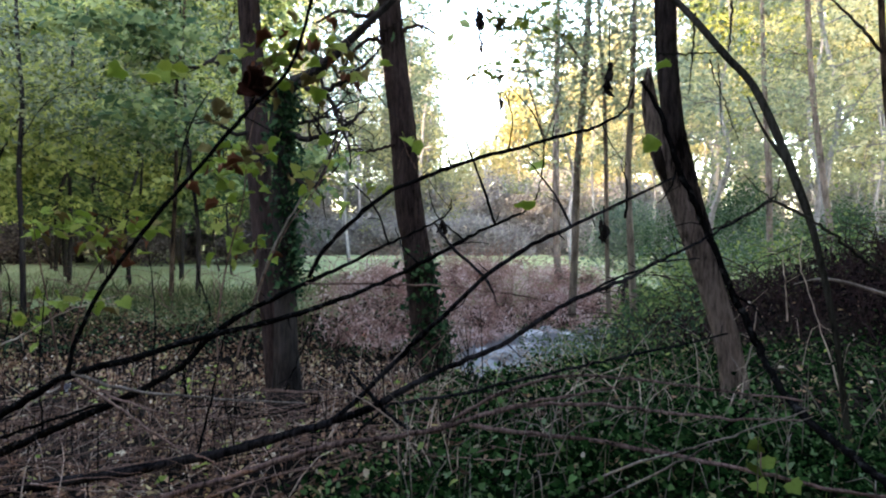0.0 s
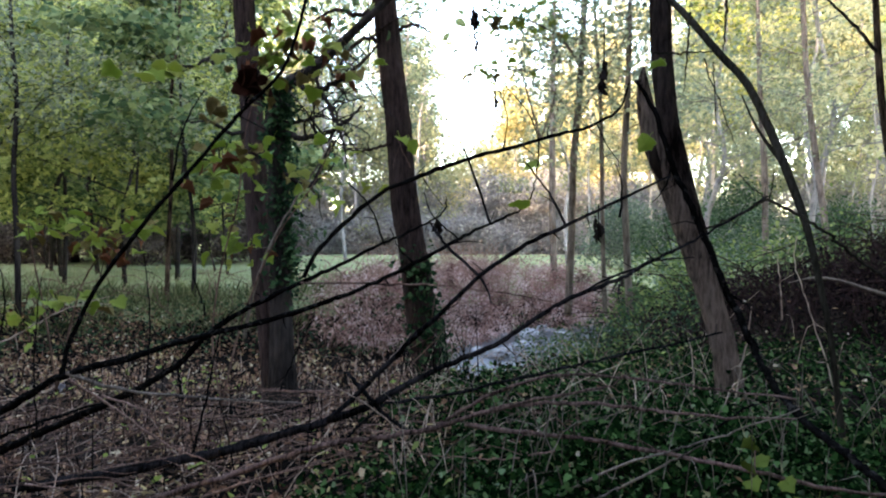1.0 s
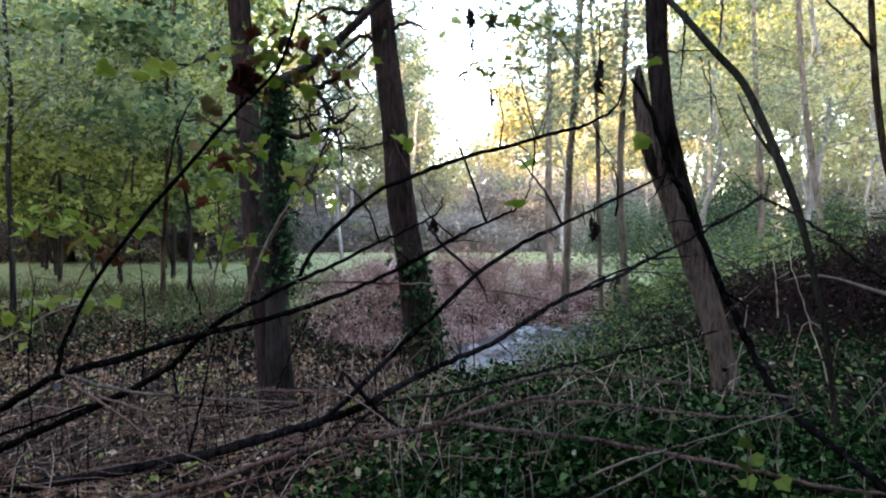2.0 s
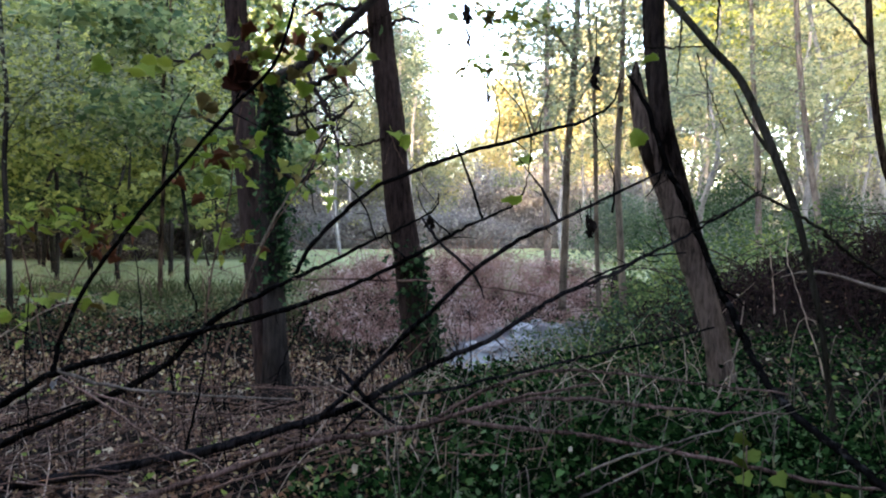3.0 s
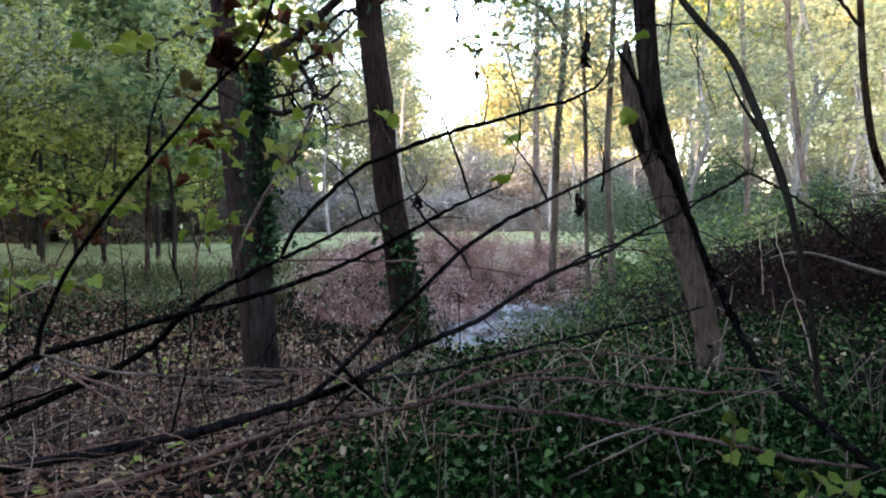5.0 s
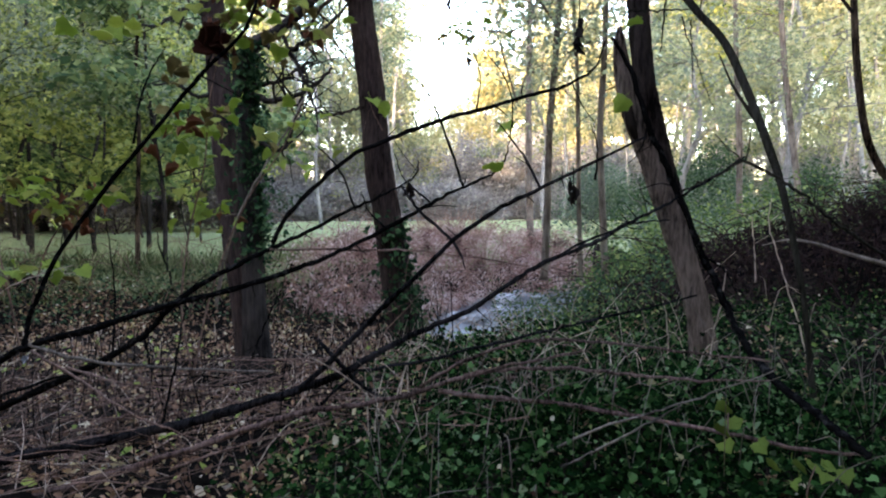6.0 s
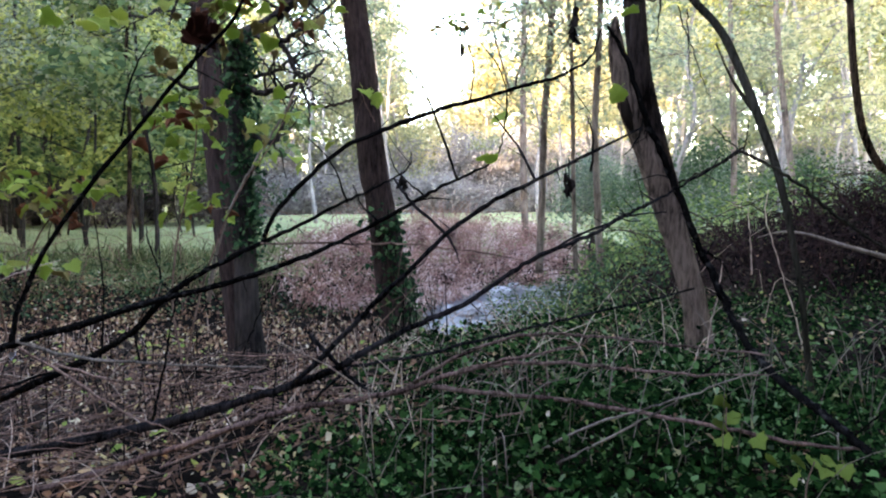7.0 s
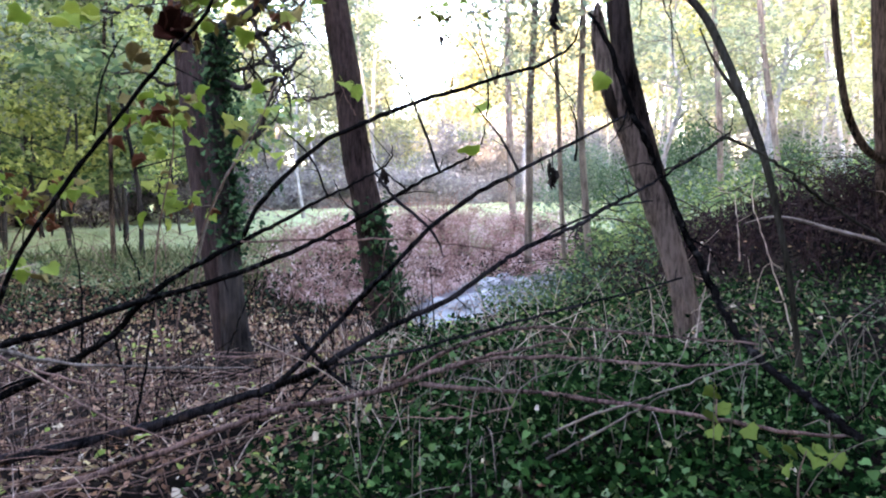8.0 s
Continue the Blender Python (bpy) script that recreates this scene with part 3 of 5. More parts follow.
# ---- woods behind ----
rng = np.random.default_rng(21)
def spots_in(n, y0, y1, u0, u1, apart):
    """Spots with y from y0 to y1 and x from u0 * y to u1 * y, none nearer than apart."""
    out = []
    for _ in range(n * 40):
        y = rng.uniform(y0, y1)
        x = y * rng.uniform(u0, u1)
        if all((x - a) ** 2 + (y - b) ** 2 > apart ** 2 for a, b in out):
            out.append((x, y))
        if len(out) == n:
            break
    return out


def grow(kinds, name, label, bark, mats, spots, group, height, girth, lo=0.8, hi=1.2, **how):
    made = []
    for i in range(kinds):
        x, y = spots[i]
        made.append(wood_tree(name, x, y, height * rng.uniform(0.85, 1.15), girth * rng.uniform(0.8, 1.2), label, bark, mats[i % len(mats)],
                              (rng.normal(0, 0.06) * height, rng.normal(0, 0.04) * height), group=group, **how))
    planted(made, spots[kinds:], lo, hi)


# understory of the wood beside the meadow
grow(6, "understory_tree", "slender young tree with yellow-green leaves", M_BARK_DARK, [M_LEAF_FRESH, M_LEAF_FRESH, M_LEAF_GREEN], spots_in(15, 10.5, 22, -0.78, -0.3, 2.2),
     "understory trees", 6.4, 0.032, limbs=17, reach=1.9, leaf=0.14, per_clump=32, spread=0.17, clumps=4, start=0.2, rise=0.35)
grow(4, "young_tree", "young tree with a tall loose crown of yellow-green leaves", M_BARK_DARK, [M_LEAF_FRESH, M_LEAF_GREEN], spots_in(9, 14, 25, -0.57, -0.36, 2.6),
     "young trees", 9.5, 0.042, limbs=20, reach=2.0, leaf=0.16, per_clump=30, spread=0.2, clumps=4, start=0.35, rise=0.3)
grow(4, "forest_tree", "tall forest tree in green leaf", M_BARK_DARK, [M_LEAF_DARK, M_LEAF_DARK, M_LEAF_DARK, M_LEAF_GREEN], spots_in(18, 27, 56, -0.6, -0.31, 3.0),
     "forest trees", 15.0, 0.16, limbs=20, reach=3.6, leaf=0.3, per_clump=22, spread=0.48, clumps=6, start=0.06, rise=0.35)
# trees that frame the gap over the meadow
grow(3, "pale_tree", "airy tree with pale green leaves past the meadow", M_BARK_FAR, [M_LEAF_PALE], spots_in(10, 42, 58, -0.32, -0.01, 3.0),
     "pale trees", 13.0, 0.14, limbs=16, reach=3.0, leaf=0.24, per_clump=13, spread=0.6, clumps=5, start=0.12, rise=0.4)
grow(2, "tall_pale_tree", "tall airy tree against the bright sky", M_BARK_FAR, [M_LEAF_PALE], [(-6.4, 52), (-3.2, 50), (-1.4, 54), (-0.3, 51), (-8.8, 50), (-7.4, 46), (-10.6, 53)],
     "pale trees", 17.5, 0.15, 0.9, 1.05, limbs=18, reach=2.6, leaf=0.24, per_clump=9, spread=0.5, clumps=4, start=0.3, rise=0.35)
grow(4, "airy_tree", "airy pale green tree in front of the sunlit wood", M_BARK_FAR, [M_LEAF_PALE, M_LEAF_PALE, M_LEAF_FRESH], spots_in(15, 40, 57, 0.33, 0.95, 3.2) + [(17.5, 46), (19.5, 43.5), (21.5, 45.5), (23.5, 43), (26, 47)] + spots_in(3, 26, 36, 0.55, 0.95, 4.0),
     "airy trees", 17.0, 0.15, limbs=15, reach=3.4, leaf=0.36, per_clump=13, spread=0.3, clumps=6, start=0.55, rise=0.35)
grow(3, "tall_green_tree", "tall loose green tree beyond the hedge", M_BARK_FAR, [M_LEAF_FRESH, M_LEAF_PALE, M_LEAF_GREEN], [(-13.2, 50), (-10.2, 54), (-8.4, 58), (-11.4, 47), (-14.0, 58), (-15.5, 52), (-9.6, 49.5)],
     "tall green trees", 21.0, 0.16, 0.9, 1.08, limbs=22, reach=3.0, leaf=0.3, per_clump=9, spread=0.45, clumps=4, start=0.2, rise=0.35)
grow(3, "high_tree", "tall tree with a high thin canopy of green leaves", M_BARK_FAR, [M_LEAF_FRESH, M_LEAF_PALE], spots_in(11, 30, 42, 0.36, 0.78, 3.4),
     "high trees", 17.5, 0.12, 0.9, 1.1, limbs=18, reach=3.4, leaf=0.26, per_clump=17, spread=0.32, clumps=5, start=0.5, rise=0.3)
grow(1, "bluish_tree", "loose tree past the meadow, coloured blue-green for haze", M_BARK_FAR, [M_LEAF_HAZE], [(-0.95, 30), (-1.9, 33), (-3.7, 27)],
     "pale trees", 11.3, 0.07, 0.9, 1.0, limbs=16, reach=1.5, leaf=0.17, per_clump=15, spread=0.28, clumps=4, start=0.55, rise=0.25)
# sunlit wood past the meadow
grow(3, "tall_sunlit_tree", "tall airy cream-yellow tree lit by the low sun", M_BARK_FAR, [M_LEAF_YELLOW, M_LEAF_PALE], [(8.6, 62), (10.6, 66), (12.2, 61), (14.0, 67), (16.2, 61), (18.5, 67)],
     "sunlit trees", 22.0, 0.14, 0.92, 1.06, limbs=20, reach=2.8, leaf=0.36, per_clump=9, spread=0.38, clumps=4, start=0.2, rise=0.35)
spots = [(x, y) for x, y in spots_in(38, 58, 76, -0.13, 0.85, 3.0)]
grow(4, "sunlit_tree", "autumn-yellow tree lit by the low sun", M_BARK_FAR, [M_LEAF_YELLOW], [p for p in spots if abs(p[0] / p[1] - 0.045) > 0.038],
     "sunlit trees", 16.0, 0.15, limbs=15, reach=3.6, leaf=0.36, per_clump=15, spread=0.6, clumps=7, start=0.05, rise=0.4)
grow(3, "low_sunlit_tree", "low autumn-yellow tree lit by the sun", M_BARK_FAR, [M_LEAF_YELLOW], spots_in(9, 60, 85, -0.04, 0.13, 3.0),
     "sunlit trees", 8.5, 0.1, limbs=16, reach=2.8, leaf=0.3, per_clump=16, spread=0.8, clumps=6, start=0.05, rise=0.4)
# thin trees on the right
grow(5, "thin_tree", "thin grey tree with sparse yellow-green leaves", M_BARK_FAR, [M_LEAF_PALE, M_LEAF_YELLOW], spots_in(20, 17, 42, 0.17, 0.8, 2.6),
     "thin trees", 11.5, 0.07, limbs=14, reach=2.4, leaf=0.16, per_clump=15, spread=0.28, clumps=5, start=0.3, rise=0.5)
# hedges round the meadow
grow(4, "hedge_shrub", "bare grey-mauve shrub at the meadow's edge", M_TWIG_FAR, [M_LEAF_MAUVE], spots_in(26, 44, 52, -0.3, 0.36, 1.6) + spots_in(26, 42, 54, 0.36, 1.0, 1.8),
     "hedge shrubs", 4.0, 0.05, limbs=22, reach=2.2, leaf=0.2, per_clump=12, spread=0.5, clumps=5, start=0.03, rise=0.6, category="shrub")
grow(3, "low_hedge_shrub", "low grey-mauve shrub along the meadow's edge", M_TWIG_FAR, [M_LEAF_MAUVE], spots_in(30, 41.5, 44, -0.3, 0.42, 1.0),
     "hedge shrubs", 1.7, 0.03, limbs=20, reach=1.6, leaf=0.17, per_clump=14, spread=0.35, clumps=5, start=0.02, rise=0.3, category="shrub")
grow(4, "dark_shrub", "dull mauve-brown shrub at the wood's edge", M_BARK_RED, [M_LEAF_DUSK], spots_in(22, 25, 31, -0.85, -0.24, 1.4),
     "dark shrubs", 2.6, 0.035, limbs=20, reach=1.6, leaf=0.12, per_clump=14, spread=0.4, clumps=5, start=0.03, rise=0.6, category="shrub")
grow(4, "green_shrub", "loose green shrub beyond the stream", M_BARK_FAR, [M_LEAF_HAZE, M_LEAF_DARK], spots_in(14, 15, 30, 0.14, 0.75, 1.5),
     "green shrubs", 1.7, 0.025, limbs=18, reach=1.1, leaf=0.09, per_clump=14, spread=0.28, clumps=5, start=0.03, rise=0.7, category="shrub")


# unseen forest trees added behind and beside the path to shade the foreground
unseen_behind = [(x, y) for x, y in spots_in(26, 8, 19, -1.6, 1.6, 2.6)]
planted([o for o in scene.objects if o.name.startswith("forest_tree")][:4], [(x, -y) for x, y in unseen_behind] + [(-10.5, 0), (11, -1), (-13, 5.5), (14.5, 4), (-16, 10), (18, 9), (-10, -4), (9.5, -5), (9.4, 3.2), (8.4, 0.2), (8.2, -2.8), (11.6, 6.4), (12, 2.5), (7.2, 2.0), (5.8, -0.4)], 0.7, 0.95)
# three more unseen rows, added square to the sun to block it
planted([o for o in scene.objects if o.name.startswith("forest_tree")][:4], [(-0.39 * d + 0.92 * w + 1.5, -0.92 * d - 0.39 * w) for d, off in ((13.5, 0), (16, 1), (19, 0.3)) for w in np.arange(-37 + off, 20, 2.0)], 0.8, 1.0)


def thin_trunk(pts, radii, label, bark, crown=True, shoot=None, high=0.45, shoot_r=(0.012, 0.01, 0.006, 0.004)):
    t = thing("slim_tree", pts[0], label, "tree", "slim trees")
    b = Build()
    path, r = tube(b, pts, [0.68 * g for g in radii] if radii[0] < 0.14 and radii[0] > 0.03 else radii, 9, 7, 0.04)
    part("trunk", b, bark, t)
    if shoot:
        side = Build()
        tube(side, shoot, shoot_r, 7, 6, 0.04)
        part("side_shoot", side, bark, t)
    if crown:
        high_crown(t, path, r, bark, M_LEAF_PALE, 9, 1.6, 0.08, high, 14, 0.26)
    return t


thin_trunk([(1.89, 9.99, 0.38), (1.94, 10.00, 1.46), (1.97, 10.02, 2.54), (2.07, 10.03, 3.78), (2.14, 10.05, 5.02), (2.22, 10.08, 7.50), (2.29, 10.12, 10.82)], [.09, .08, .076, .072, .07, .06, .02], "slim straight grey-brown tree with sparse leaves", M_BARK_PALE)
thin_trunk([(2.70, 15.99, 0.51), (2.66, 16.01, 1.83), (2.65, 16.02, 3.16), (2.66, 16.04, 4.48), (2.70, 16.07, 6.34), (2.73, 16.10, 9.12), (2.80, 16.15, 12.43)], [.13, .12, .11, .1, .08, .06, .02], "slim pale grey tree forked above", M_BARK_PALE)
thin_trunk([(2.52, 8.99, 0.49), (2.47, 9.00, 1.54), (2.44, 9.01, 2.43), (2.49, 9.03, 3.33), (2.52, 9.04, 4.22), (2.54, 9.05, 5.41), (2.56, 9.08, 7.65)], [.07, .065, .06, .055, .05, .04, .015], "slim grey-brown tree with few leaves", M_BARK_PALE)
thin_trunk([(2.31, 9.49, 0.44), (2.28, 9.50, 1.54), (2.27, 9.51, 2.48), (2.25, 9.53, 3.43), (2.19, 9.54, 4.37), (2.13, 9.56, 6.02)], [.05, .045, .045, .04, .03, .012], "slim grey-brown tree with few leaves", M_BARK_PALE)
thin_trunk([(8.07, 13.98, -0.07), (7.96, 14.00, 1.56), (7.78, 14.02, 2.95), (7.61, 14.04, 4.34), (7.51, 14.06, 5.73), (7.43, 14.09, 8.17), (7.32, 14.14, 12.23)], [.11, .1, .095, .09, .085, .07, .02], "slim grey tree with few leaves overhead", M_BARK_PALE)
thin_trunk([(-5.84, 9.49, 0.44), (-5.86, 9.50, 1.54), (-5.90, 9.51, 2.48), (-5.86, 9.53, 3.43), (-5.93, 9.54, 4.37), (-5.97, 9.56, 6.02)], [.06, .055, .05, .045, .04, .015], "slim dark tree at the meadow's edge", M_BARK_DARK)
thin_trunk([(-7.68, 13.99, 0.40), (-7.64, 14.01, 1.79), (-7.68, 14.03, 3.53), (-7.61, 14.05, 5.04), (-7.53, 14.08, 7.59)], [.07, .06, .055, .05, .02], "slim dark tree at the meadow's edge", M_BARK_DARK)
thin_trunk([(-7.42, 13.01, 1.99), (-7.15, 13.02, 2.85), (-6.83, 13.03, 3.55), (-6.56, 13.04, 4.46), (-6.24, 13.06, 5.64)], [.05, .05, .045, .04, .015], "slim dark leaning tree in the wood", M_BARK_DARK)
thin_trunk([(-4.19, 10.49, 0.46), (-4.16, 10.50, 1.46), (-4.11, 10.52, 2.59), (-4.12, 10.53, 3.63), (-3.99, 10.54, 4.85), (-3.95, 10.57, 6.50)], [.06, .05, .045, .04, .035, .015], "slim grey-brown tree before the hedge", M_BARK_GREY)
thin_trunk([(7.18, 14.99, 0.32), (7.18, 15.01, 1.81), (7.16, 15.02, 3.05), (7.09, 15.04, 4.29), (7.03, 15.06, 6.04), (6.97, 15.11, 9.89)], [.11, .1, .1, .09, .07, .02], "slim grey tree with few leaves overhead", M_BARK_PALE)
thin_trunk([(5.25, 6.98, 0.25), (5.17, 7.00, 1.06), (5.14, 7.00, 1.65), (5.09, 7.01, 2.52), (5.06, 7.03, 3.38), (5.02, 7.04, 4.54), (4.96, 7.07, 6.86)], [.15, .135, .13, .125, .12, .11, .05], "grey tree trunk with a patch of low sun", M_BARK_GREY, high=0.88, shoot=[(5.03, 6.95, 1.64), (4.79, 6.90, 1.79), (4.58, 6.86, 2.15), (4.44, 6.82, 2.77), (4.39, 6.83, 3.44), (4.35, 6.84, 4.34)], shoot_r=(.045, .04, .036, .034, .03))
thin_trunk([(1.97, 3.29, 0.47), (1.93, 3.29, 0.78), (1.90, 3.29, 1.02), (1.85, 3.30, 1.29), (1.79, 3.30, 1.54), (1.78, 3.40, 1.73), (1.71, 3.51, 2.05), (1.63, 3.61, 2.32), (1.53, 3.71, 2.50), (1.40, 3.82, 2.73), (1.31, 3.92, 2.89), (1.11, 4.02, 3.17)], [.018, .015, .014, .015, .017, .021, .021, .020, .020, .019, .018, .01], "slender dark sapling bending over the thicket", M_SAPLING, False, [(1.79, 3.50, 1.86), (1.71, 3.51, 1.97), (1.63, 3.51, 2.09), (1.56, 3.51, 2.24)])


# ---- fallen limbs in front ----
rng = np.random.default_rng(22)
def spurs(b, pts, radii):
    """Short side spurs and broken-off buds along a limb."""
    path = smooth_path(pts, 7)
    length = np.linalg.norm(np.diff(path, axis=0), axis=1).sum()
    for _ in range(int(length * 5)):
        k = rng.integers(2, len(path) - 1)
        r = np.interp(k / (len(path) - 1), np.linspace(0, 1, len(radii)), radii)
        d = rng.normal(0, 1, 3) * (1, 0.6, 1)
        l = rng.uniform(0.015, 0.11) * (1 if rng.uniform() < 0.8 else 2.2)
        d = d / np.linalg.norm(d) * l
        tube(b, [path[k], path[k] + d * 0.5 + rng.normal(0, l * 0.08, 3), path[k] + d], [min(r * 0.45, 0.004), 0.0016], 4, 2)


def limb(name, pts, radii, label, material=None, twigs=(), group="fallen limbs", seg=9):
    t = thing(name, pts[0], label, "branch", group)
    b = Build()
    if group == "fallen limbs":
        radii = [r * (1.08 - 0.38 * i / (len(radii) - 1)) for i, r in enumerate(radii)]
        twigs = [(tp, [0.92 * r for r in tr]) for tp, tr in twigs]
    tube(b, pts, radii, seg, 7, 0.04, 0.09, 0.003)
    spurs(b, pts, radii)
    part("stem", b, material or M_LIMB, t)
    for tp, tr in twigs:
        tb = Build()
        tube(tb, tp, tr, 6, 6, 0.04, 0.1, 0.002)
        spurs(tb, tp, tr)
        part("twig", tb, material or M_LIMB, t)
    return t


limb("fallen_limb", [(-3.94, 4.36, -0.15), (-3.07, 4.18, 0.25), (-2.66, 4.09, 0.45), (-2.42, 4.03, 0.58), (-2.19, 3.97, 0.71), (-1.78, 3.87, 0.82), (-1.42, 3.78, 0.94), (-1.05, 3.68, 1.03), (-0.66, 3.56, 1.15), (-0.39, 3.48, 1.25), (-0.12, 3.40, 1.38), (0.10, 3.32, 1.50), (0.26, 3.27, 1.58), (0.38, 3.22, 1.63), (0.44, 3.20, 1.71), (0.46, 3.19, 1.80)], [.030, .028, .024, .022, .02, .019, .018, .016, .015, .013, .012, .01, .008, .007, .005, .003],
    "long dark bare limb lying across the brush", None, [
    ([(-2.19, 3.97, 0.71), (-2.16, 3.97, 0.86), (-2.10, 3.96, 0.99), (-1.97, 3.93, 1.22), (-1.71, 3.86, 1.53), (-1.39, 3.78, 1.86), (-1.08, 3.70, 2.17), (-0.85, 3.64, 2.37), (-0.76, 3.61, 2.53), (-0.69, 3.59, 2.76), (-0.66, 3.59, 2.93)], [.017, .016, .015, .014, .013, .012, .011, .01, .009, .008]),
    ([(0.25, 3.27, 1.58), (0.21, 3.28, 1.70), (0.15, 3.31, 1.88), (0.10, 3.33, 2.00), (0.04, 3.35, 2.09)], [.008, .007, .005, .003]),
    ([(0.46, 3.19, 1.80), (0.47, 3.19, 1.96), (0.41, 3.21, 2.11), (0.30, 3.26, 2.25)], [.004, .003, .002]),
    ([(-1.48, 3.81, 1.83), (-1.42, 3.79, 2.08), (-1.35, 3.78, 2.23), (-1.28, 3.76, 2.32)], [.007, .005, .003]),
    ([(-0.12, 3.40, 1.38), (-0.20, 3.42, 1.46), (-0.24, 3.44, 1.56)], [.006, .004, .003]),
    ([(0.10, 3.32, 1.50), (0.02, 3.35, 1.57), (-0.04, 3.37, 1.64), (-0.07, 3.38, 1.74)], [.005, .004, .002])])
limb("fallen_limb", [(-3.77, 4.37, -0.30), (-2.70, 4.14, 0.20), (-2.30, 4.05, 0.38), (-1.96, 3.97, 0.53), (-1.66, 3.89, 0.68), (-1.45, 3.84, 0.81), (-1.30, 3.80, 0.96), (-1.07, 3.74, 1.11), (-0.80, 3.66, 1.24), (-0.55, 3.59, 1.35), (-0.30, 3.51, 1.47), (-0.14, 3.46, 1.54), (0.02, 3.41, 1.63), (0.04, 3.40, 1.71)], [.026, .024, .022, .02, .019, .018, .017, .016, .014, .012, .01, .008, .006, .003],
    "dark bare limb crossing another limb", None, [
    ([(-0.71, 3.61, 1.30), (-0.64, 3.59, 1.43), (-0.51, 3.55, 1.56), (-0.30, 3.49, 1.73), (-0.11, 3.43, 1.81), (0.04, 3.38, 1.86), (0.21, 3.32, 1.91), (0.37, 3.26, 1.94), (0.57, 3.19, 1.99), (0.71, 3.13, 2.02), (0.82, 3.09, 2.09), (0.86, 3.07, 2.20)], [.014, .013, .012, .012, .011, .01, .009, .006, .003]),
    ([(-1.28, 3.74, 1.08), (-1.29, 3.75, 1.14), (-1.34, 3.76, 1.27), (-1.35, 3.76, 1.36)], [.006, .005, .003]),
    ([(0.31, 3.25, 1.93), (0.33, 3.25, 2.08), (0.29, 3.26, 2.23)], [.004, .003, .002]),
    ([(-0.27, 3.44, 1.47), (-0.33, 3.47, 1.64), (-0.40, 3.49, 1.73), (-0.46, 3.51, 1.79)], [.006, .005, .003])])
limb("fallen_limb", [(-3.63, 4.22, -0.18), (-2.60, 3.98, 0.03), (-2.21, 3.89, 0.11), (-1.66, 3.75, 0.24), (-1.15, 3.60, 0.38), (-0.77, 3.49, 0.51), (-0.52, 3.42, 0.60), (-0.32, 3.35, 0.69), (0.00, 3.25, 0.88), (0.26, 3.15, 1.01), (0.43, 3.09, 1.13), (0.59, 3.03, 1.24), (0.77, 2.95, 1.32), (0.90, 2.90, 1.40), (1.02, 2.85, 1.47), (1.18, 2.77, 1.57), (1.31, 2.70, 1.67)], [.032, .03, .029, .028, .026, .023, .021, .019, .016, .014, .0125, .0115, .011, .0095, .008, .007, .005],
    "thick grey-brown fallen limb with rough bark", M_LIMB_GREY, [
    ([(-0.55, 3.38, 0.60), (-0.34, 3.31, 0.80), (-0.12, 3.24, 1.03), (0.04, 3.19, 1.18), (0.19, 3.13, 1.33), (0.37, 3.07, 1.46), (0.56, 2.99, 1.56), (0.76, 2.91, 1.66), (0.96, 2.82, 1.76)], [.014, .014, .013, .012, .012, .011, .009, .007, .004]),
    ([(-0.46, 3.40, 0.84), (-0.38, 3.37, 0.76), (-0.26, 3.33, 0.64), (-0.16, 3.30, 0.58)], [.009, .013, .012, .006]),
    ([(-0.26, 3.33, 0.70), (0.04, 3.23, 0.76), (0.30, 3.14, 0.84), (0.55, 3.04, 0.92), (0.77, 2.95, 0.99), (0.99, 2.85, 1.06), (1.16, 2.77, 1.12)], [.009, .009, .008, .007, .006, .004]),
    ([(-0.04, 3.27, 1.58), (0.04, 3.24, 1.47), (0.20, 3.18, 1.32), (0.25, 3.16, 1.20)], [.006, .008, .008, .003]),
    ([(0.57, 3.04, 1.56), (0.51, 3.07, 1.69), (0.45, 3.09, 1.78), (0.39, 3.12, 1.86)], [.007, .006, .004, .002]),
    ([(-0.51, 3.51, 0.42), (-0.42, 3.48, 0.53), (-0.27, 3.43, 0.67)], [.006, .008, .008]),
    ([(0.56, 3.15, 1.19), (0.71, 3.09, 1.29), (0.87, 3.02, 1.37), (0.98, 2.98, 1.41), (1.10, 2.92, 1.42)], [.006, .006, .005, .003])])
limb("fallen_limb", [(-2.50, 3.83, -0.21), (-1.95, 3.69, -0.02), (-1.50, 3.57, 0.14), (-1.10, 3.45, 0.29), (-0.73, 3.34, 0.44), (-0.50, 3.27, 0.52), (-0.28, 3.19, 0.57), (-0.01, 3.10, 0.64), (0.17, 3.03, 0.72), (0.36, 2.96, 0.78), (0.61, 2.85, 0.81), (0.84, 2.75, 0.81), (1.03, 2.65, 0.81), (1.32, 2.49, 0.84)], [.021, .019, .017, .016, .015, .0145, .014, .014, .0125, .011, .01, .009, .008, .004],
    "reddish-brown fallen limb forking low over the ivy", M_LIMB_RED, [
    ([(0.12, 3.05, 0.67), (0.29, 2.98, 0.66), (0.63, 2.84, 0.66), (0.93, 2.70, 0.64), (1.20, 2.56, 0.62), (1.44, 2.49, 0.58), (1.69, 2.49, 0.55)], [.012, .012, .011, .01, .009, .006]),
    ([(0.04, 3.08, 0.68), (0.21, 3.01, 0.80), (0.43, 2.93, 0.90), (0.61, 2.85, 0.93), (0.84, 2.75, 0.93), (1.03, 2.65, 0.92), (1.32, 2.49, 0.91)], [.009, .008, .007, .006, .004]),
    ([(0.17, 3.03, 0.72), (0.36, 2.96, 0.79), (0.54, 2.88, 0.84), (0.70, 2.81, 0.89)], [.009, .008, .006])])
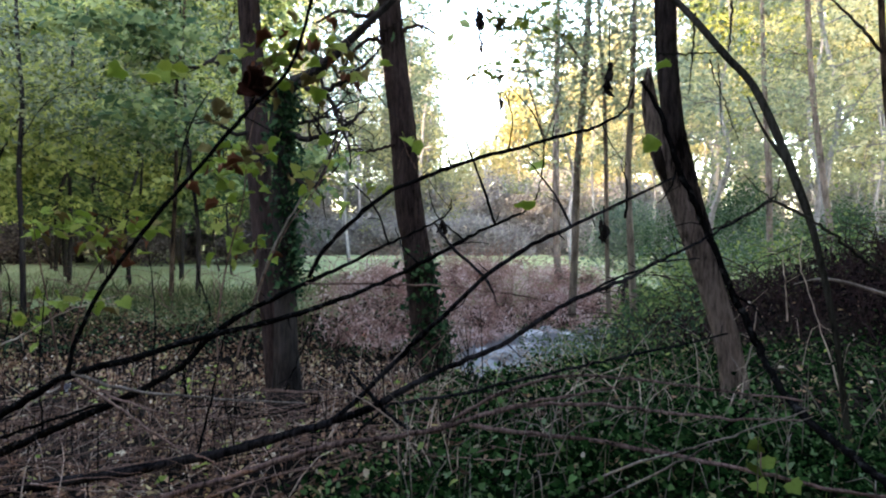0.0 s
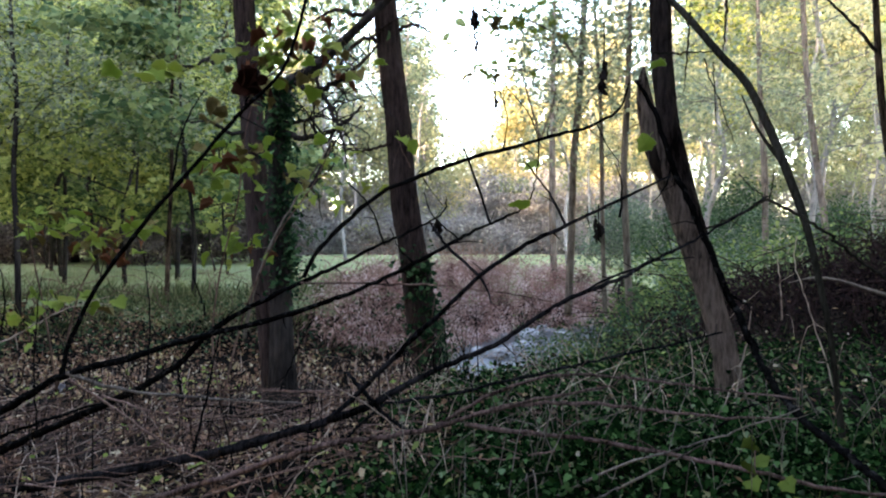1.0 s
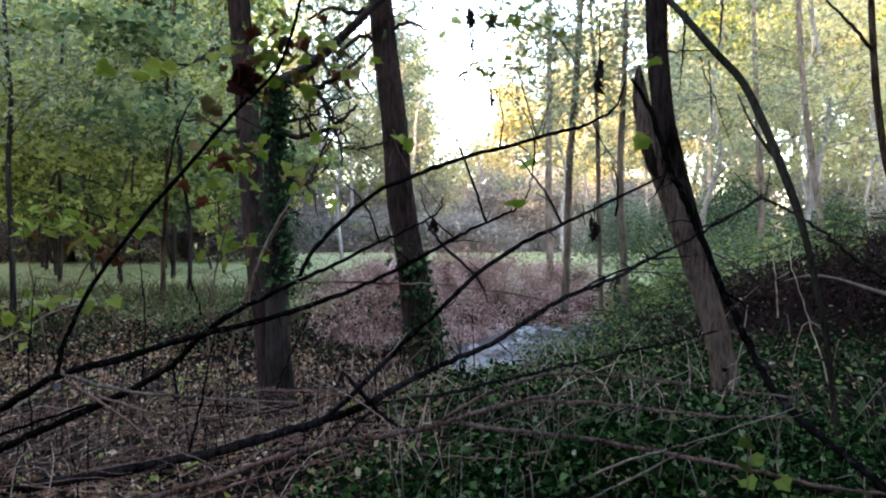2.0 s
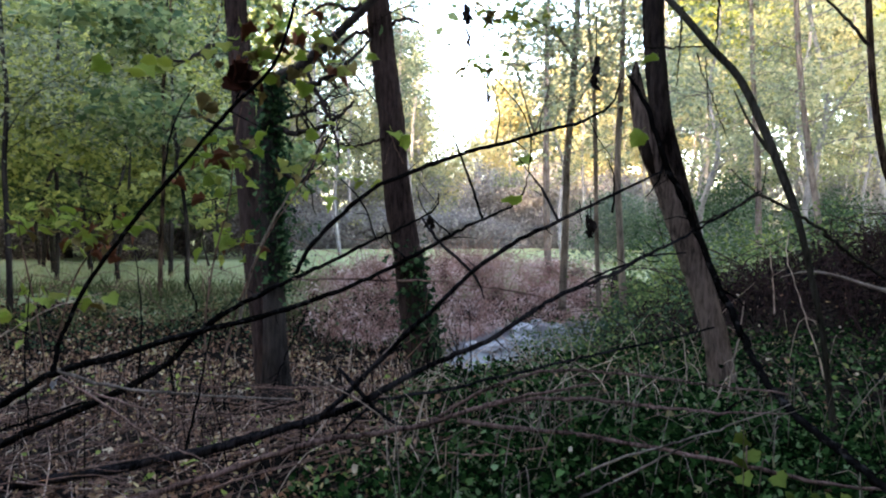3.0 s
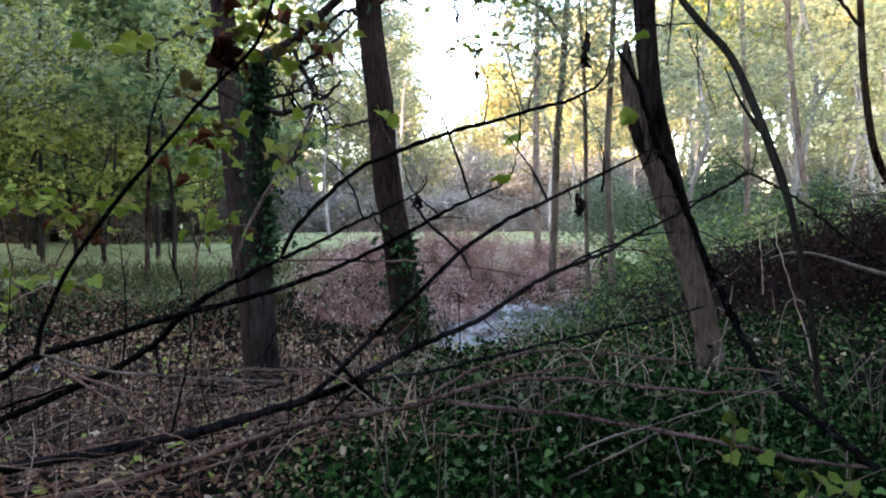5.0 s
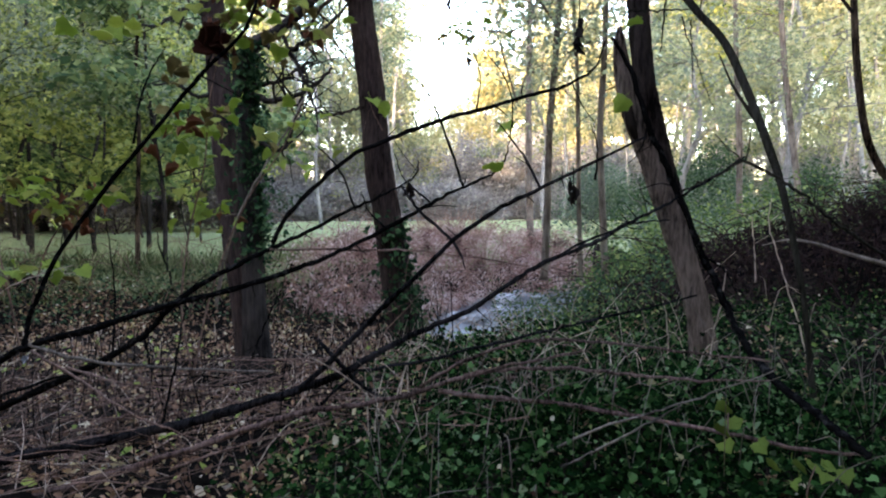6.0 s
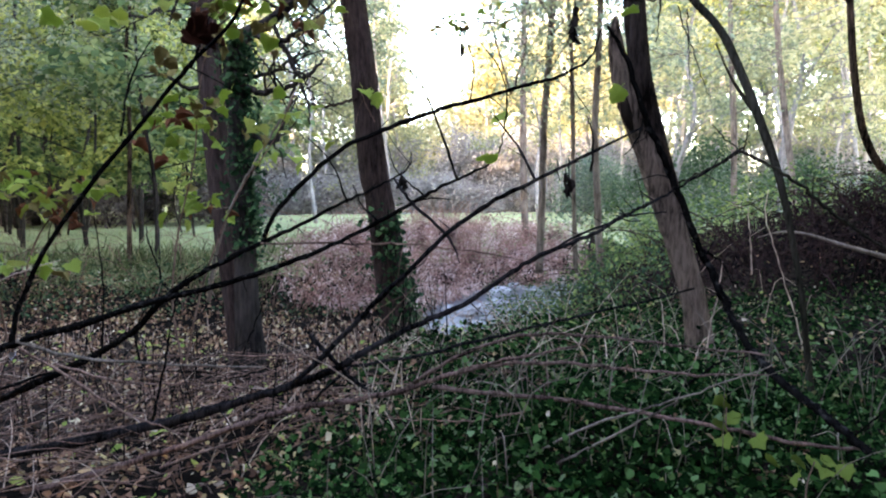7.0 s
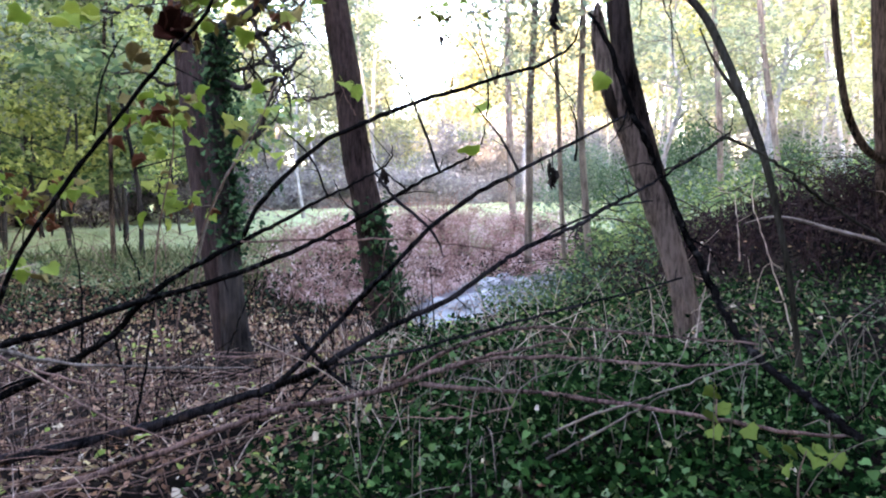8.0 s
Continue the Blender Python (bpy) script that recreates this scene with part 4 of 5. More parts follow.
limb("bent_branch", [(0.87, 3.01, 2.20), (0.95, 3.01, 2.07), (1.03, 3.00, 1.83), (1.15, 3.00, 1.56), (1.28, 3.00, 1.26), (1.34, 2.92, 1.07), (1.37, 2.84, 0.94), (1.42, 2.75, 0.83), (1.45, 2.60, 0.76), (1.50, 2.50, 0.71), (1.53, 2.40, 0.67), (1.59, 2.32, 0.61)], [.006, .010, .012, .014, .0155, .017, .018, .0185, .019, .0195, .02, .02], "dark curving branch arching down into the ivy", None, [
    ([(1.03, 3.00, 1.83), (0.99, 2.98, 1.72), (0.93, 2.96, 1.66)], [.005, .004, .002]), ([(1.28, 3.00, 1.26), (1.36, 2.97, 1.20), (1.41, 2.95, 1.10)], [.006, .004, .002])])
limb("bare_branch", [(1.21, 3.10, 1.54), (1.29, 3.05, 1.58), (1.38, 3.02, 1.63), (1.44, 3.00, 1.67), (1.52, 2.97, 1.63), (1.59, 2.95, 1.59), (1.69, 2.95, 1.52), (1.81, 2.95, 1.42), (1.93, 2.95, 1.34), (2.14, 2.95, 1.20)], [.004, .005, .006, .007, .007, .008, .008, .009, .009, .01], "thin bare branch hung in the brush", M_SAPLING, [
    ([(1.46, 3.00, 1.67), (1.47, 3.00, 1.73), (1.48, 3.00, 1.81)], [.004, .003, .002]), ([(1.46, 3.00, 1.67), (1.39, 3.00, 1.72), (1.33, 3.02, 1.79)], [.003, .003, .002])])
DEAD = "thin dead twig hanging off the bent sapling"
for line, girth in (([(1.58, 3.75, 2.81), (1.57, 3.73, 2.71), (1.55, 3.72, 2.52)], .008), ([(1.40, 3.80, 2.76), (1.39, 3.80, 2.61), (1.38, 3.80, 2.45), (1.36, 3.80, 2.31)], .006), ([(1.46, 3.75, 2.49), (1.49, 3.75, 2.38), (1.55, 3.75, 2.25), (1.60, 3.75, 2.10), (1.65, 3.75, 1.98)], .004),
                    ([(1.51, 3.75, 2.47), (1.52, 3.75, 2.32), (1.53, 3.75, 2.08)], .004), ([(1.19, 3.80, 2.53), (1.32, 3.80, 2.53), (1.46, 3.76, 2.53), (1.55, 3.72, 2.51)], .006)):
    limb("dead_twig", line, [girth, girth * 0.8, girth * 0.4], DEAD, M_SAPLING, [], "dead twigs", 6)


# ---- ground cover ----
rng = np.random.default_rng(23)
def over(n, x0, x1, y0, y1, keep):
    x, y = rng.uniform(x0, x1, n), rng.uniform(y0, y1, n)
    k = keep(x, y) > rng.uniform(0, 1, n)
    return x[k], y[k]


def patchy(x, y, f=1.0):
    return 0.5 + 0.5 * bumps(x * f + 3.1, y * f - 1.7)


def stuff(name, build, mat, label, category, smooth=True):
    return tagged(part(name, build, mat, None, "", smooth), label, category, kind="stuff")


def cover(name, n, box, keep, leaf, mat, label, category, shape=OVAL, lift=0.05, heap=0.0, tilt=0.6, flutter=0.03):
    b = Build()
    x, y = over(n, *box, keep)
    z = ground_z(x, y) + np.abs(rng.normal(0, lift, len(x))) + heap * rng.uniform(0, 1, len(x)) * patchy(x, y, 1.6) + 0.01
    leaves(b, np.stack([x, y, z], 1), leaf * rng.uniform(0.5, 1.3, len(x)), shape, tilt, flutter)
    return stuff(name, b, mat, label, category)


def stems(name, n, box, keep, length, mat, label, category, lean=0.5, girth=0.004, arch=0.3, heap=0.0, seg=4):
    """Thin dry stems that stand, lean and arch over the ground."""
    b = Build()
    x, y = over(n, *box, keep)
    for px, py in zip(x, y):
        l = length * rng.uniform(0.4, 1.4)
        d = rng.normal(0, lean, 2)
        z = gz(px, py) + heap * rng.uniform(0, 1)
        p = [(px, py, z - 0.03), (px + d[0] * l * .5, py + d[1] * l * .5, z + l * 0.55), (px + d[0] * l * (1 + arch), py + d[1] * l * (1 + arch), z + l * (1 - arch * rng.uniform(0, 1.5)))]
        g = girth * rng.uniform(0.6, 1.5)
        tube(b, p, [g, g * 0.8, g * 0.3], seg, 3)
    return stuff(name, b, mat, label, category)


green_side = lambda x, y: ease(x - 0.18 * (y - 3), -1.1, 0.4)
litter_side = lambda x, y: 1 - 0.85 * ease(x - 0.1 * (y - 3), -0.9, 0.6)
near_bank = lambda x, y: (stream_gap(x, y)[1] < 0) * 1.0
far_bank = lambda x, y: ((stream_gap(x, y)[1] > 0) & (stream_gap(x, y)[0] > 0.7) & (stream_gap(x, y)[0] < 3.2)) * 1.0
bank_face = lambda x, y: far_bank(x, y) * ease(-stream_gap(x, y)[0], -2.5, -1.7)
mound = lambda x, y: np.exp(-((x - 5.2) / 3.3) ** 2 - ((y - 7.5) / 1.3) ** 2)

# ivy thins out to the right, baring black soil to imitate shade
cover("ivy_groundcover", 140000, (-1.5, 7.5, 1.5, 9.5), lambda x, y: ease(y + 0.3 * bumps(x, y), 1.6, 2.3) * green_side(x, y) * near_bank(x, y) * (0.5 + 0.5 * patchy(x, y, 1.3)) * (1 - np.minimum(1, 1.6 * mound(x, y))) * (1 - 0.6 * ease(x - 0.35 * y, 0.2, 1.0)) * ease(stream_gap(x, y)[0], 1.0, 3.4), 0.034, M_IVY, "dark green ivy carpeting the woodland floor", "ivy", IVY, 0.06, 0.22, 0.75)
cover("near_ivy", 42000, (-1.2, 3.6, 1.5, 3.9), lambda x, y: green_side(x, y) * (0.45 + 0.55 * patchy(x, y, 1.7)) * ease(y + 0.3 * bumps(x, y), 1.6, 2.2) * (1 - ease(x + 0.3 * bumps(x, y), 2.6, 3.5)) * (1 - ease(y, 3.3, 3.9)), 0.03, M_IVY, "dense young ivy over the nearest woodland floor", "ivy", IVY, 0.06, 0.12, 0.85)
# herbs are sparse at right too, to keep the imitated shade dark
cover("ground_herbs", 8000, (-0.5, 7.5, 2.2, 9.5), lambda x, y: green_side(x, y) * near_bank(x, y) * ease(patchy(x, y, 0.9), 0.3, 0.8) * (0.15 + 0.85 * (x < 0.36 * y)) * (1 - np.minimum(1, 1.6 * mound(x, y))), 0.045, M_LEAF_WEED, "small green woodland herbs among the ivy", "herbs", OVAL, 0.08, 0.25)
cover("leaf_litter", 36000, (-7, 3, 1.8, 10), lambda x, y: litter_side(x, y) * (0.15 + 0.85 * ease(patchy(x, y, 1.7), 0.2, 0.75)), 0.052, M_DRY, "brown fallen leaves littering the ground", "leaf litter", OVAL, 0.03, 0.1, 0.7, 0.12)
cover("yellow_herbs", 420, (0.8, 5.6, 4.2, 7.4), lambda x, y: ease(patchy(x, y, 1.9), 0.45, 0.85) * (1 - np.minimum(1, 1.6 * mound(x, y))), 0.04, M_LIME, "yellow-green herbs growing through the ivy", "herbs", OVAL, 0.1, 0.3)
cover("scattered_litter", 1300, (-0.5, 7, 2, 8), lambda x, y: green_side(x, y) * 0.8, 0.04, M_DRY, "fallen brown leaves caught on the ivy", "leaf litter", OVAL, 0.06, 0.22, 0.6, 0.06)
cover("bank_ivy", 22000, (-12, 0.5, 7.5, 13), lambda x, y: bank_face(x, y) * (0.25 + 0.75 * patchy(x, y, 1.1)), 0.05, M_LEAF_DARK, "dark ivy hanging over the stream bank", "ivy", IVY, 0.08, 0.3)
cover("bank_tussocks", 26000, (-9, -2.0, 8.5, 13.5), lambda x, y: ((stream_gap(x, y)[1] > 0) & (stream_gap(x, y)[0] > 1.5) & (stream_gap(x, y)[0] < 4.0)) * ease(patchy(x, y, 0.8), 0.3, 0.6), 0.26, M_TUSSOCK, "dull green grass tussocks on the edge of the bank", "grass", BLADE, 0.02, 0.05, 1.8, 0.02)
cover("bank_litter", 16000, (-10, 0.5, 8, 12), lambda x, y: bank_face(x, y) * ease(patchy(x, y, 1.3), 0.3, 0.75), 0.06, M_DRY, "dead leaves on the stream bank", "leaf litter", OVAL, 0.03, 0.1, 0.6, 0.06)
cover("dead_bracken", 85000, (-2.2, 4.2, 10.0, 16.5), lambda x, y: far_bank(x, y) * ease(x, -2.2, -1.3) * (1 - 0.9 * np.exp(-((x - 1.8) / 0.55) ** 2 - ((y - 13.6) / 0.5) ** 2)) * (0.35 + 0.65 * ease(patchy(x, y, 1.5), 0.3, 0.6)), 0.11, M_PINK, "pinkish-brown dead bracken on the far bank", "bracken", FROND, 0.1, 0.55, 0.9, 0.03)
cover("meadow_grass", 42000, (-16, 8, 10, 24), lambda x, y: ((stream_gap(x, y)[1] > 0) & (stream_gap(x, y)[0] > 2.0)) * ease(-y, -24, -12), 0.16, M_GRASS, "short pale green meadow grass", "grass", BLADE, 0.0, 0.0, 2.2, 0.02)
cover("path_litter", 16000, (-7, 7, -7, 1.85), lambda x, y: 0.25 + 0.75 * ease(patchy(x, y, 1.7), 0.2, 0.75), 0.05, M_DRY, "brown fallen leaves on the trodden ground", "leaf litter", OVAL, 0.02, 0.03, 0.5, 0.1)
stems("dry_stalks", 460, (-5, 1.2, 3.4, 9), lambda x, y: near_bank(x, y) * 0.9, 0.33, M_STRAW, "pale dry stalks standing in the litter", "stalks", 0.5, 0.003)
# pale stalks likewise kept out of the imitated shade at right
stems("ivy_stalks", 250, (-0.5, 6, 2.7, 8), lambda x, y: near_bank(x, y) * (0.12 + 0.88 * (x < 0.42 * y)), 0.5, M_STRAW, "pale dry stalks standing in the ivy", "stalks", 0.35, 0.003)
cover("ivy_grass", 4500, (-0.6, 6, 2.6, 9), lambda x, y: green_side(x, y) * near_bank(x, y) * ease(patchy(x, y, 1.1), 0.35, 0.75) * (1 - np.minimum(1, 1.6 * mound(x, y))), 0.15, M_TUSSOCK, "thin grass blades rising through the ivy", "grass", BLADE, 0.03, 0.12, 1.6, 0.02)
stems("near_stalks", 150, (-0.4, 2.8, 2.3, 3.7), lambda x, y: green_side(x, y), 0.42, M_STICK, "thin grey-brown stalks standing in the near ivy", "stalks", 0.5, 0.0024, 0.3, 0.2)
stems("bank_stems", 420, (-9, 0.5, 8, 12), far_bank, 0.7, M_SHOOT, "dead stems tangled on the stream bank", "stems", 0.7, 0.005, 0.6)
stems("bracken_stems", 800, (-2, 4, 10, 16), far_bank, 0.8, M_DEADSTEM, "reddish dead bracken stems on the bank", "stems", 0.7, 0.006, 0.6, 0.2)
stems("dry_reeds", 300, (0.1, 1.5, 14.3, 16.2), lambda x, y: ease(patchy(x, y, 1.3), 0.2, 0.6), 0.85, M_DEADSTEM, "reddish-brown dry grass stems on top of the bank", "stems", 0.16, 0.006, 0.2)
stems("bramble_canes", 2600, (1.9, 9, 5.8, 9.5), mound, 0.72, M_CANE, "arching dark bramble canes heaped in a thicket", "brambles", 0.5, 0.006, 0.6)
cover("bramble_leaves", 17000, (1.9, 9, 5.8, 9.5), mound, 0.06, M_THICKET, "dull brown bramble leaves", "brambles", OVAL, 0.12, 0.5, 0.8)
cover("thicket_tops", 6000, (2.4, 9.5, 8.0, 9.8), lambda x, y: ease(patchy(x, y, 1.2), 0.2, 0.7), 0.06, M_LEAF_WEED, "green leaves growing over the bramble thicket", "weeds", OVAL, 0.42, 0.55, 0.8)
cover("thicket_greens", 11000, (2.6, 11, 8.0, 11.5), lambda x, y: 1 - np.minimum(1, mound(x, y) * 1.3), 0.07, M_LEAF_WEED, "green weeds rising behind the thicket", "weeds", OVAL, 0.2, 1.3, 0.8)
cover("tall_weeds", 5000, (1.2, 3.2, 6.2, 11.5), lambda x, y: near_bank(x, y) * ease(patchy(x, y, 1.4), 0.3, 0.8) * (x < 0.385 * y), 0.05, M_LEAF_WEED, "tall green weeds beside the leaning tree", "weeds", OVAL, 0.2, 0.7, 0.8)
cover("dark_weeds", 8000, (1.2, 3.2, 6.2, 11.5), lambda x, y: near_bank(x, y) * ease(patchy(x, y, 1.4), 0.3, 0.8) * (x < 0.385 * y), 0.05, M_LEAF_DARK, "tall dull green weeds beside the leaning tree", "weeds", OVAL, 0.2, 0.7, 0.8)


stems("upright_shoots", 260, (-4.2, 0.3, 3.6, 7), lambda x, y: near_bank(x, y) * 0.9, 0.6, M_LIMB, "thin dark shoots standing in the brush", "shoots", 0.22, 0.0035, 0.1)
stems("red_shoots", 260, (-4.2, 1.5, 3.4, 7), lambda x, y: near_bank(x, y) * 0.9, 0.4, M_SHOOT, "thin reddish shoots leaning in the brush", "shoots", 0.7, 0.0028, 0.3)
cover("seedlings", 620, (-4.6, 0.6, 3.2, 8), lambda x, y: near_bank(x, y) * ease(patchy(x, y, 1.1), 0.4, 0.8), 0.075, M_LIME, "small yellow-green seedlings among the litter", "seedlings", OVAL, 0.06, 0.2, 0.5)


def brushwood():
    b = Build()
    for i in range(440):
        x, y = rng.uniform(-4.2, 1.2), rng.uniform(3.2, 5.8)
        z = gz(x, y) + rng.uniform(0.02, 0.26) * (x < -0.6) + 0.03
        a, l = rng.normal(0.3, 0.7), rng.uniform(0.4, 1.3)
        w = np.array((math.cos(a), math.sin(a) * 0.6, rng.normal(0.12, 0.2)))
        p = [np.array((x, y, z)) + w * l * t + rng.normal(0, 0.03, 3) for t in (-0.5, -0.2, 0.15, 0.5)]
        g = rng.uniform(0.002, 0.006)
        if i % 4:
            tube(b, p, [g, g, g * 0.7, g * 0.3], 4, 3)
        else:
            one = Build()
            tube(one, p, [g * 1.2, g, g * 0.8, g * 0.4], 5, 4)
            spurs(one, p, [g, g * 0.4])
            mat, text = ((M_SHOOT, "thin reddish-brown fallen twig in the litter"), (M_STRAW, "pale dry fallen twig in the litter"), (M_LIMB, "thin dark fallen twig in the litter"))[i // 4 % 3]
            tagged(part("fallen_twig", one, mat), text, "twig", "fallen twigs")
    stuff("brushwood", b, M_SHOOT, "tangle of thin reddish-brown fallen twigs", "twigs")


brushwood()


# ---- thin branches of the brush ----
rng = np.random.default_rng(24)
def stick(pts, r, label, mat, twigs=()):
    n = len(pts)
    return limb("thin_branch", pts, [r * (1 - 0.65 * i / (n - 1)) for i in range(n)], label, mat, twigs, "thin branches", 6)


BROWN, PALE, DARK = "thin reddish-brown twig caught in the brush", "pale dry stick leaning in the ivy", "thin dark bare shoot standing in the brush"
stick([(-0.73, 3.63, 1.27), (-0.24, 3.48, 1.27), (0.04, 3.39, 1.27), (0.32, 3.29, 1.24), (0.57, 3.20, 1.20), (0.72, 3.14, 1.16)], 0.006, BROWN, M_SHOOT)
stick([(-2.15, 3.95, 0.73), (-1.89, 3.90, 0.66), (-1.56, 3.81, 0.635), (-1.18, 3.71, 0.63), (-0.72, 3.58, 0.64)], 0.013, "grey-brown bare branch lying in the brush", M_STICK)
stick([(-1.88, 3.81, 0.63), (-1.56, 3.72, 0.56), (-1.25, 3.64, 0.55), (-0.96, 3.55, 0.59), (-0.70, 3.48, 0.66)], 0.007, BROWN, M_SHOOT)
stick([(-1.41, 3.82, 0.66), (-0.86, 3.67, 0.68), (-0.24, 3.48, 0.73), (0.16, 3.34, 0.77)], 0.006, BROWN, M_SHOOT)
stick([(-2.07, 3.82, 0.72), (-1.75, 3.73, 0.56), (-1.47, 3.65, 0.41), (-1.23, 3.58, 0.34), (-0.91, 3.49, 0.23)], 0.008, BROWN, M_SHOOT)
stick([(-2.98, 4.24, 0.23), (-2.73, 4.18, 0.28), (-2.48, 4.13, 0.37), (-2.02, 4.02, 0.53), (-1.71, 3.94, 0.64)], 0.014, "dark bare branch lying beside the limbs", M_LIMB)
stick([(-3.29, 4.48, 0.62), (-2.86, 4.39, 0.82), (-2.60, 4.34, 0.94), (-2.32, 4.27, 1.07), (-2.02, 4.20, 1.15)], 0.006, "pale dry stick leaning in the brush", M_STRAW)
stick([(0.40, 2.75, 0.41), (0.69, 2.62, 0.62), (0.88, 2.53, 0.71), (1.04, 2.44, 0.80), (1.24, 2.32, 0.92)], 0.0065, PALE, M_STICK)
stick([(0.57, 2.70, 0.43), (0.85, 2.57, 0.64), (0.99, 2.49, 0.75)], 0.0065, PALE, M_STICK)
stick([(1.09, 3.15, 0.47), (1.29, 3.06, 0.67), (1.39, 3.02, 0.76), (1.49, 2.98, 0.79)], 0.008, "dark twig leaning on a stick", M_LIMB)
stick([(0.49, 2.85, 0.61), (0.28, 2.93, 0.55), (0.04, 3.03, 0.53), (-0.17, 3.10, 0.53)], 0.005, BROWN, M_SHOOT)
stick([(-2.48, 4.21, 0.33), (-2.50, 4.22, 0.71), (-2.48, 4.22, 1.03), (-2.45, 4.22, 1.27)], 0.006, DARK, M_LIMB)
stick([(-1.71, 3.94, 0.57), (-1.67, 3.93, 0.80), (-1.66, 3.93, 1.06), (-1.70, 3.95, 1.42)], 0.007, DARK, M_LIMB)
stick([(-1.28, 3.55, 0.39), (-1.21, 3.54, 0.66), (-1.16, 3.52, 0.87), (-1.11, 3.51, 1.08)], 0.008, DARK, M_LIMB)
stick([(-0.88, 3.81, 0.66), (-0.80, 3.79, 0.85), (-0.70, 3.76, 1.05), (-0.66, 3.75, 1.20)], 0.005, DARK, M_LIMB)
stick([(-2.76, 4.29, 0.88), (-2.72, 4.28, 1.06), (-2.73, 4.28, 1.27), (-2.81, 4.30, 1.41)], 0.006, DARK, M_LIMB)
stick([(-1.46, 3.88, 0.61), (-1.48, 3.88, 0.74), (-1.46, 3.88, 0.83), (-1.41, 3.87, 0.91)], 0.007, DARK, M_LIMB)
stick([(0.13, 4.20, -0.12), (0.15, 4.20, 0.19), (0.19, 4.19, 0.47), (0.23, 4.18, 0.75)], 0.005, "pale dry stalk rising from the ivy", M_STRAW)
stick([(0.43, 3.70, 0.13), (0.51, 3.68, 0.29), (0.61, 3.65, 0.45), (0.68, 3.63, 0.54)], 0.005, PALE, M_STRAW)
stick([(1.56, 4.11, 0.29), (1.55, 4.11, 0.56), (1.54, 4.12, 0.77), (1.52, 4.13, 0.90)], 0.006, "pale dry stalk rising from the ivy", M_STRAW)
stick([(1.65, 3.85, 0.30), (1.69, 3.84, 0.65), (1.74, 3.83, 0.94), (1.76, 3.82, 1.12)], 0.006, "pale dry stalk rising from the ivy", M_STRAW)
stick([(2.54, 4.23, 0.29), (2.44, 4.24, 0.67), (2.31, 4.25, 1.09), (2.23, 4.25, 1.34), (2.24, 4.25, 1.52)], 0.0055, "pale crooked shoot in front of the thicket", M_STRAW)
stick([(2.41, 4.77, 0.93), (2.40, 4.78, 1.20), (2.38, 4.78, 1.40)], 0.006, "pale stalk hanging in the thicket", M_STRAW)
stick([(-1.02, 4.02, -0.09), (-0.74, 3.95, 0.17), (-0.46, 3.88, 0.42), (-0.27, 3.82, 0.66), (-0.07, 3.77, 0.89), (0.11, 3.72, 1.08)], 0.006, BROWN, M_SHOOT)
stick([(-0.77, 4.15, 0.20), (-0.49, 4.08, 0.57), (-0.35, 4.04, 0.71), (-0.16, 4.00, 0.95)], 0.006, "pale dry stick leaning in the brush", M_STRAW)
stick([(-0.25, 3.62, 0.22), (-0.19, 3.60, 0.38), (-0.07, 3.56, 0.51)], 0.005, PALE, M_STRAW)
stick([(-1.68, 5.89, 0.65), (-1.59, 5.84, 1.04), (-1.44, 5.80, 1.43), (-1.20, 5.80, 1.86), (-1.00, 5.81, 2.17), (-0.86, 5.81, 2.44)], 0.016, "grey-green bent stem beside the ivy tree", M_BARK_PALE)
stick([(0.84, 3.15, 1.60), (0.85, 3.15, 1.75), (0.82, 3.16, 1.85)], 0.006, DARK, M_LIMB)
log = thing("fallen_log", (3.64, 5.59, 1.06), "bleached grey-pink log lying on the thicket", "log")
b = Build()
tube(b, [(2.93, 5.70, 1.13), (3.09, 5.60, 1.18), (3.32, 5.60, 1.15), (3.57, 5.50, 1.06), (4.10, 5.39, 0.90)], [0.004, 0.009, 0.013, 0.016, 0.022], 10, 6, 0.08)
part("stem", b, M_BARK_PALE, log)


# ---- leaves hung near the camera ----
rng = np.random.default_rng(25)
LOBED = (np.array([(0, 0, 0), (-.25, -.02, .02), (-.52, .1, .03), (-.46, .3, .04), (-.52, .55, 0), (-.35, .66, .05), (-.2, .86, .02), (0, 1.02, -.08), (.2, .86, .02), (.35, .66, .05), (.52, .55, 0), (.46, .3, .04), (.52, .1, .03), (.25, -.02, .02), (0, .38, -.03)]),
         np.array([(14, (i + 1) % 14, i) for i in range(14)]))


def hung_leaf(parent, at, size, mat, label, curl=0.0, hang=0.4):
    """One lobed leaf with a stalk, bent by curl."""
    b = Build()
    v, f = LOBED
    v = v.copy()
    v[:, 2] += curl * (1 if curl < 0.8 else 0.35) * (np.abs(v[:, 0]) * 1.2 - (v[:, 1] - 0.4) ** 2) + rng.normal(0, 0.025 + min(curl, 0.5) * 0.1, len(v))
    v[:, 0] *= 1 - 0.72 * ease(curl, 0.3, 1.0)
    az = rng.uniform(0, 2 * np.pi)
    loose = 0.5 if hang < 1.4 else 0.15
    m = Euler((-hang + rng.normal(0, loose), rng.normal(0, loose), az)).to_matrix()
    w = v @ np.array(m).T * size + np.array(at)
    b.add(w, f)
    b.add(w - np.array((0, 0, 0.0015)), f[:, ::-1])
    tube(b, [w[0] + np.array((0, 0, size * 0.35)) + rng.normal(0, size * 0.1, 3), w[0] + (0, 0, 0.01), w[14]], [0.0016, 0.0012], 4, 3)
    part("leaf", b, mat, parent, label)


def stem_of(t):
    """The first part of a thing, which carries its leaves."""
    return next(o for o in scene.objects if o.parent == t)


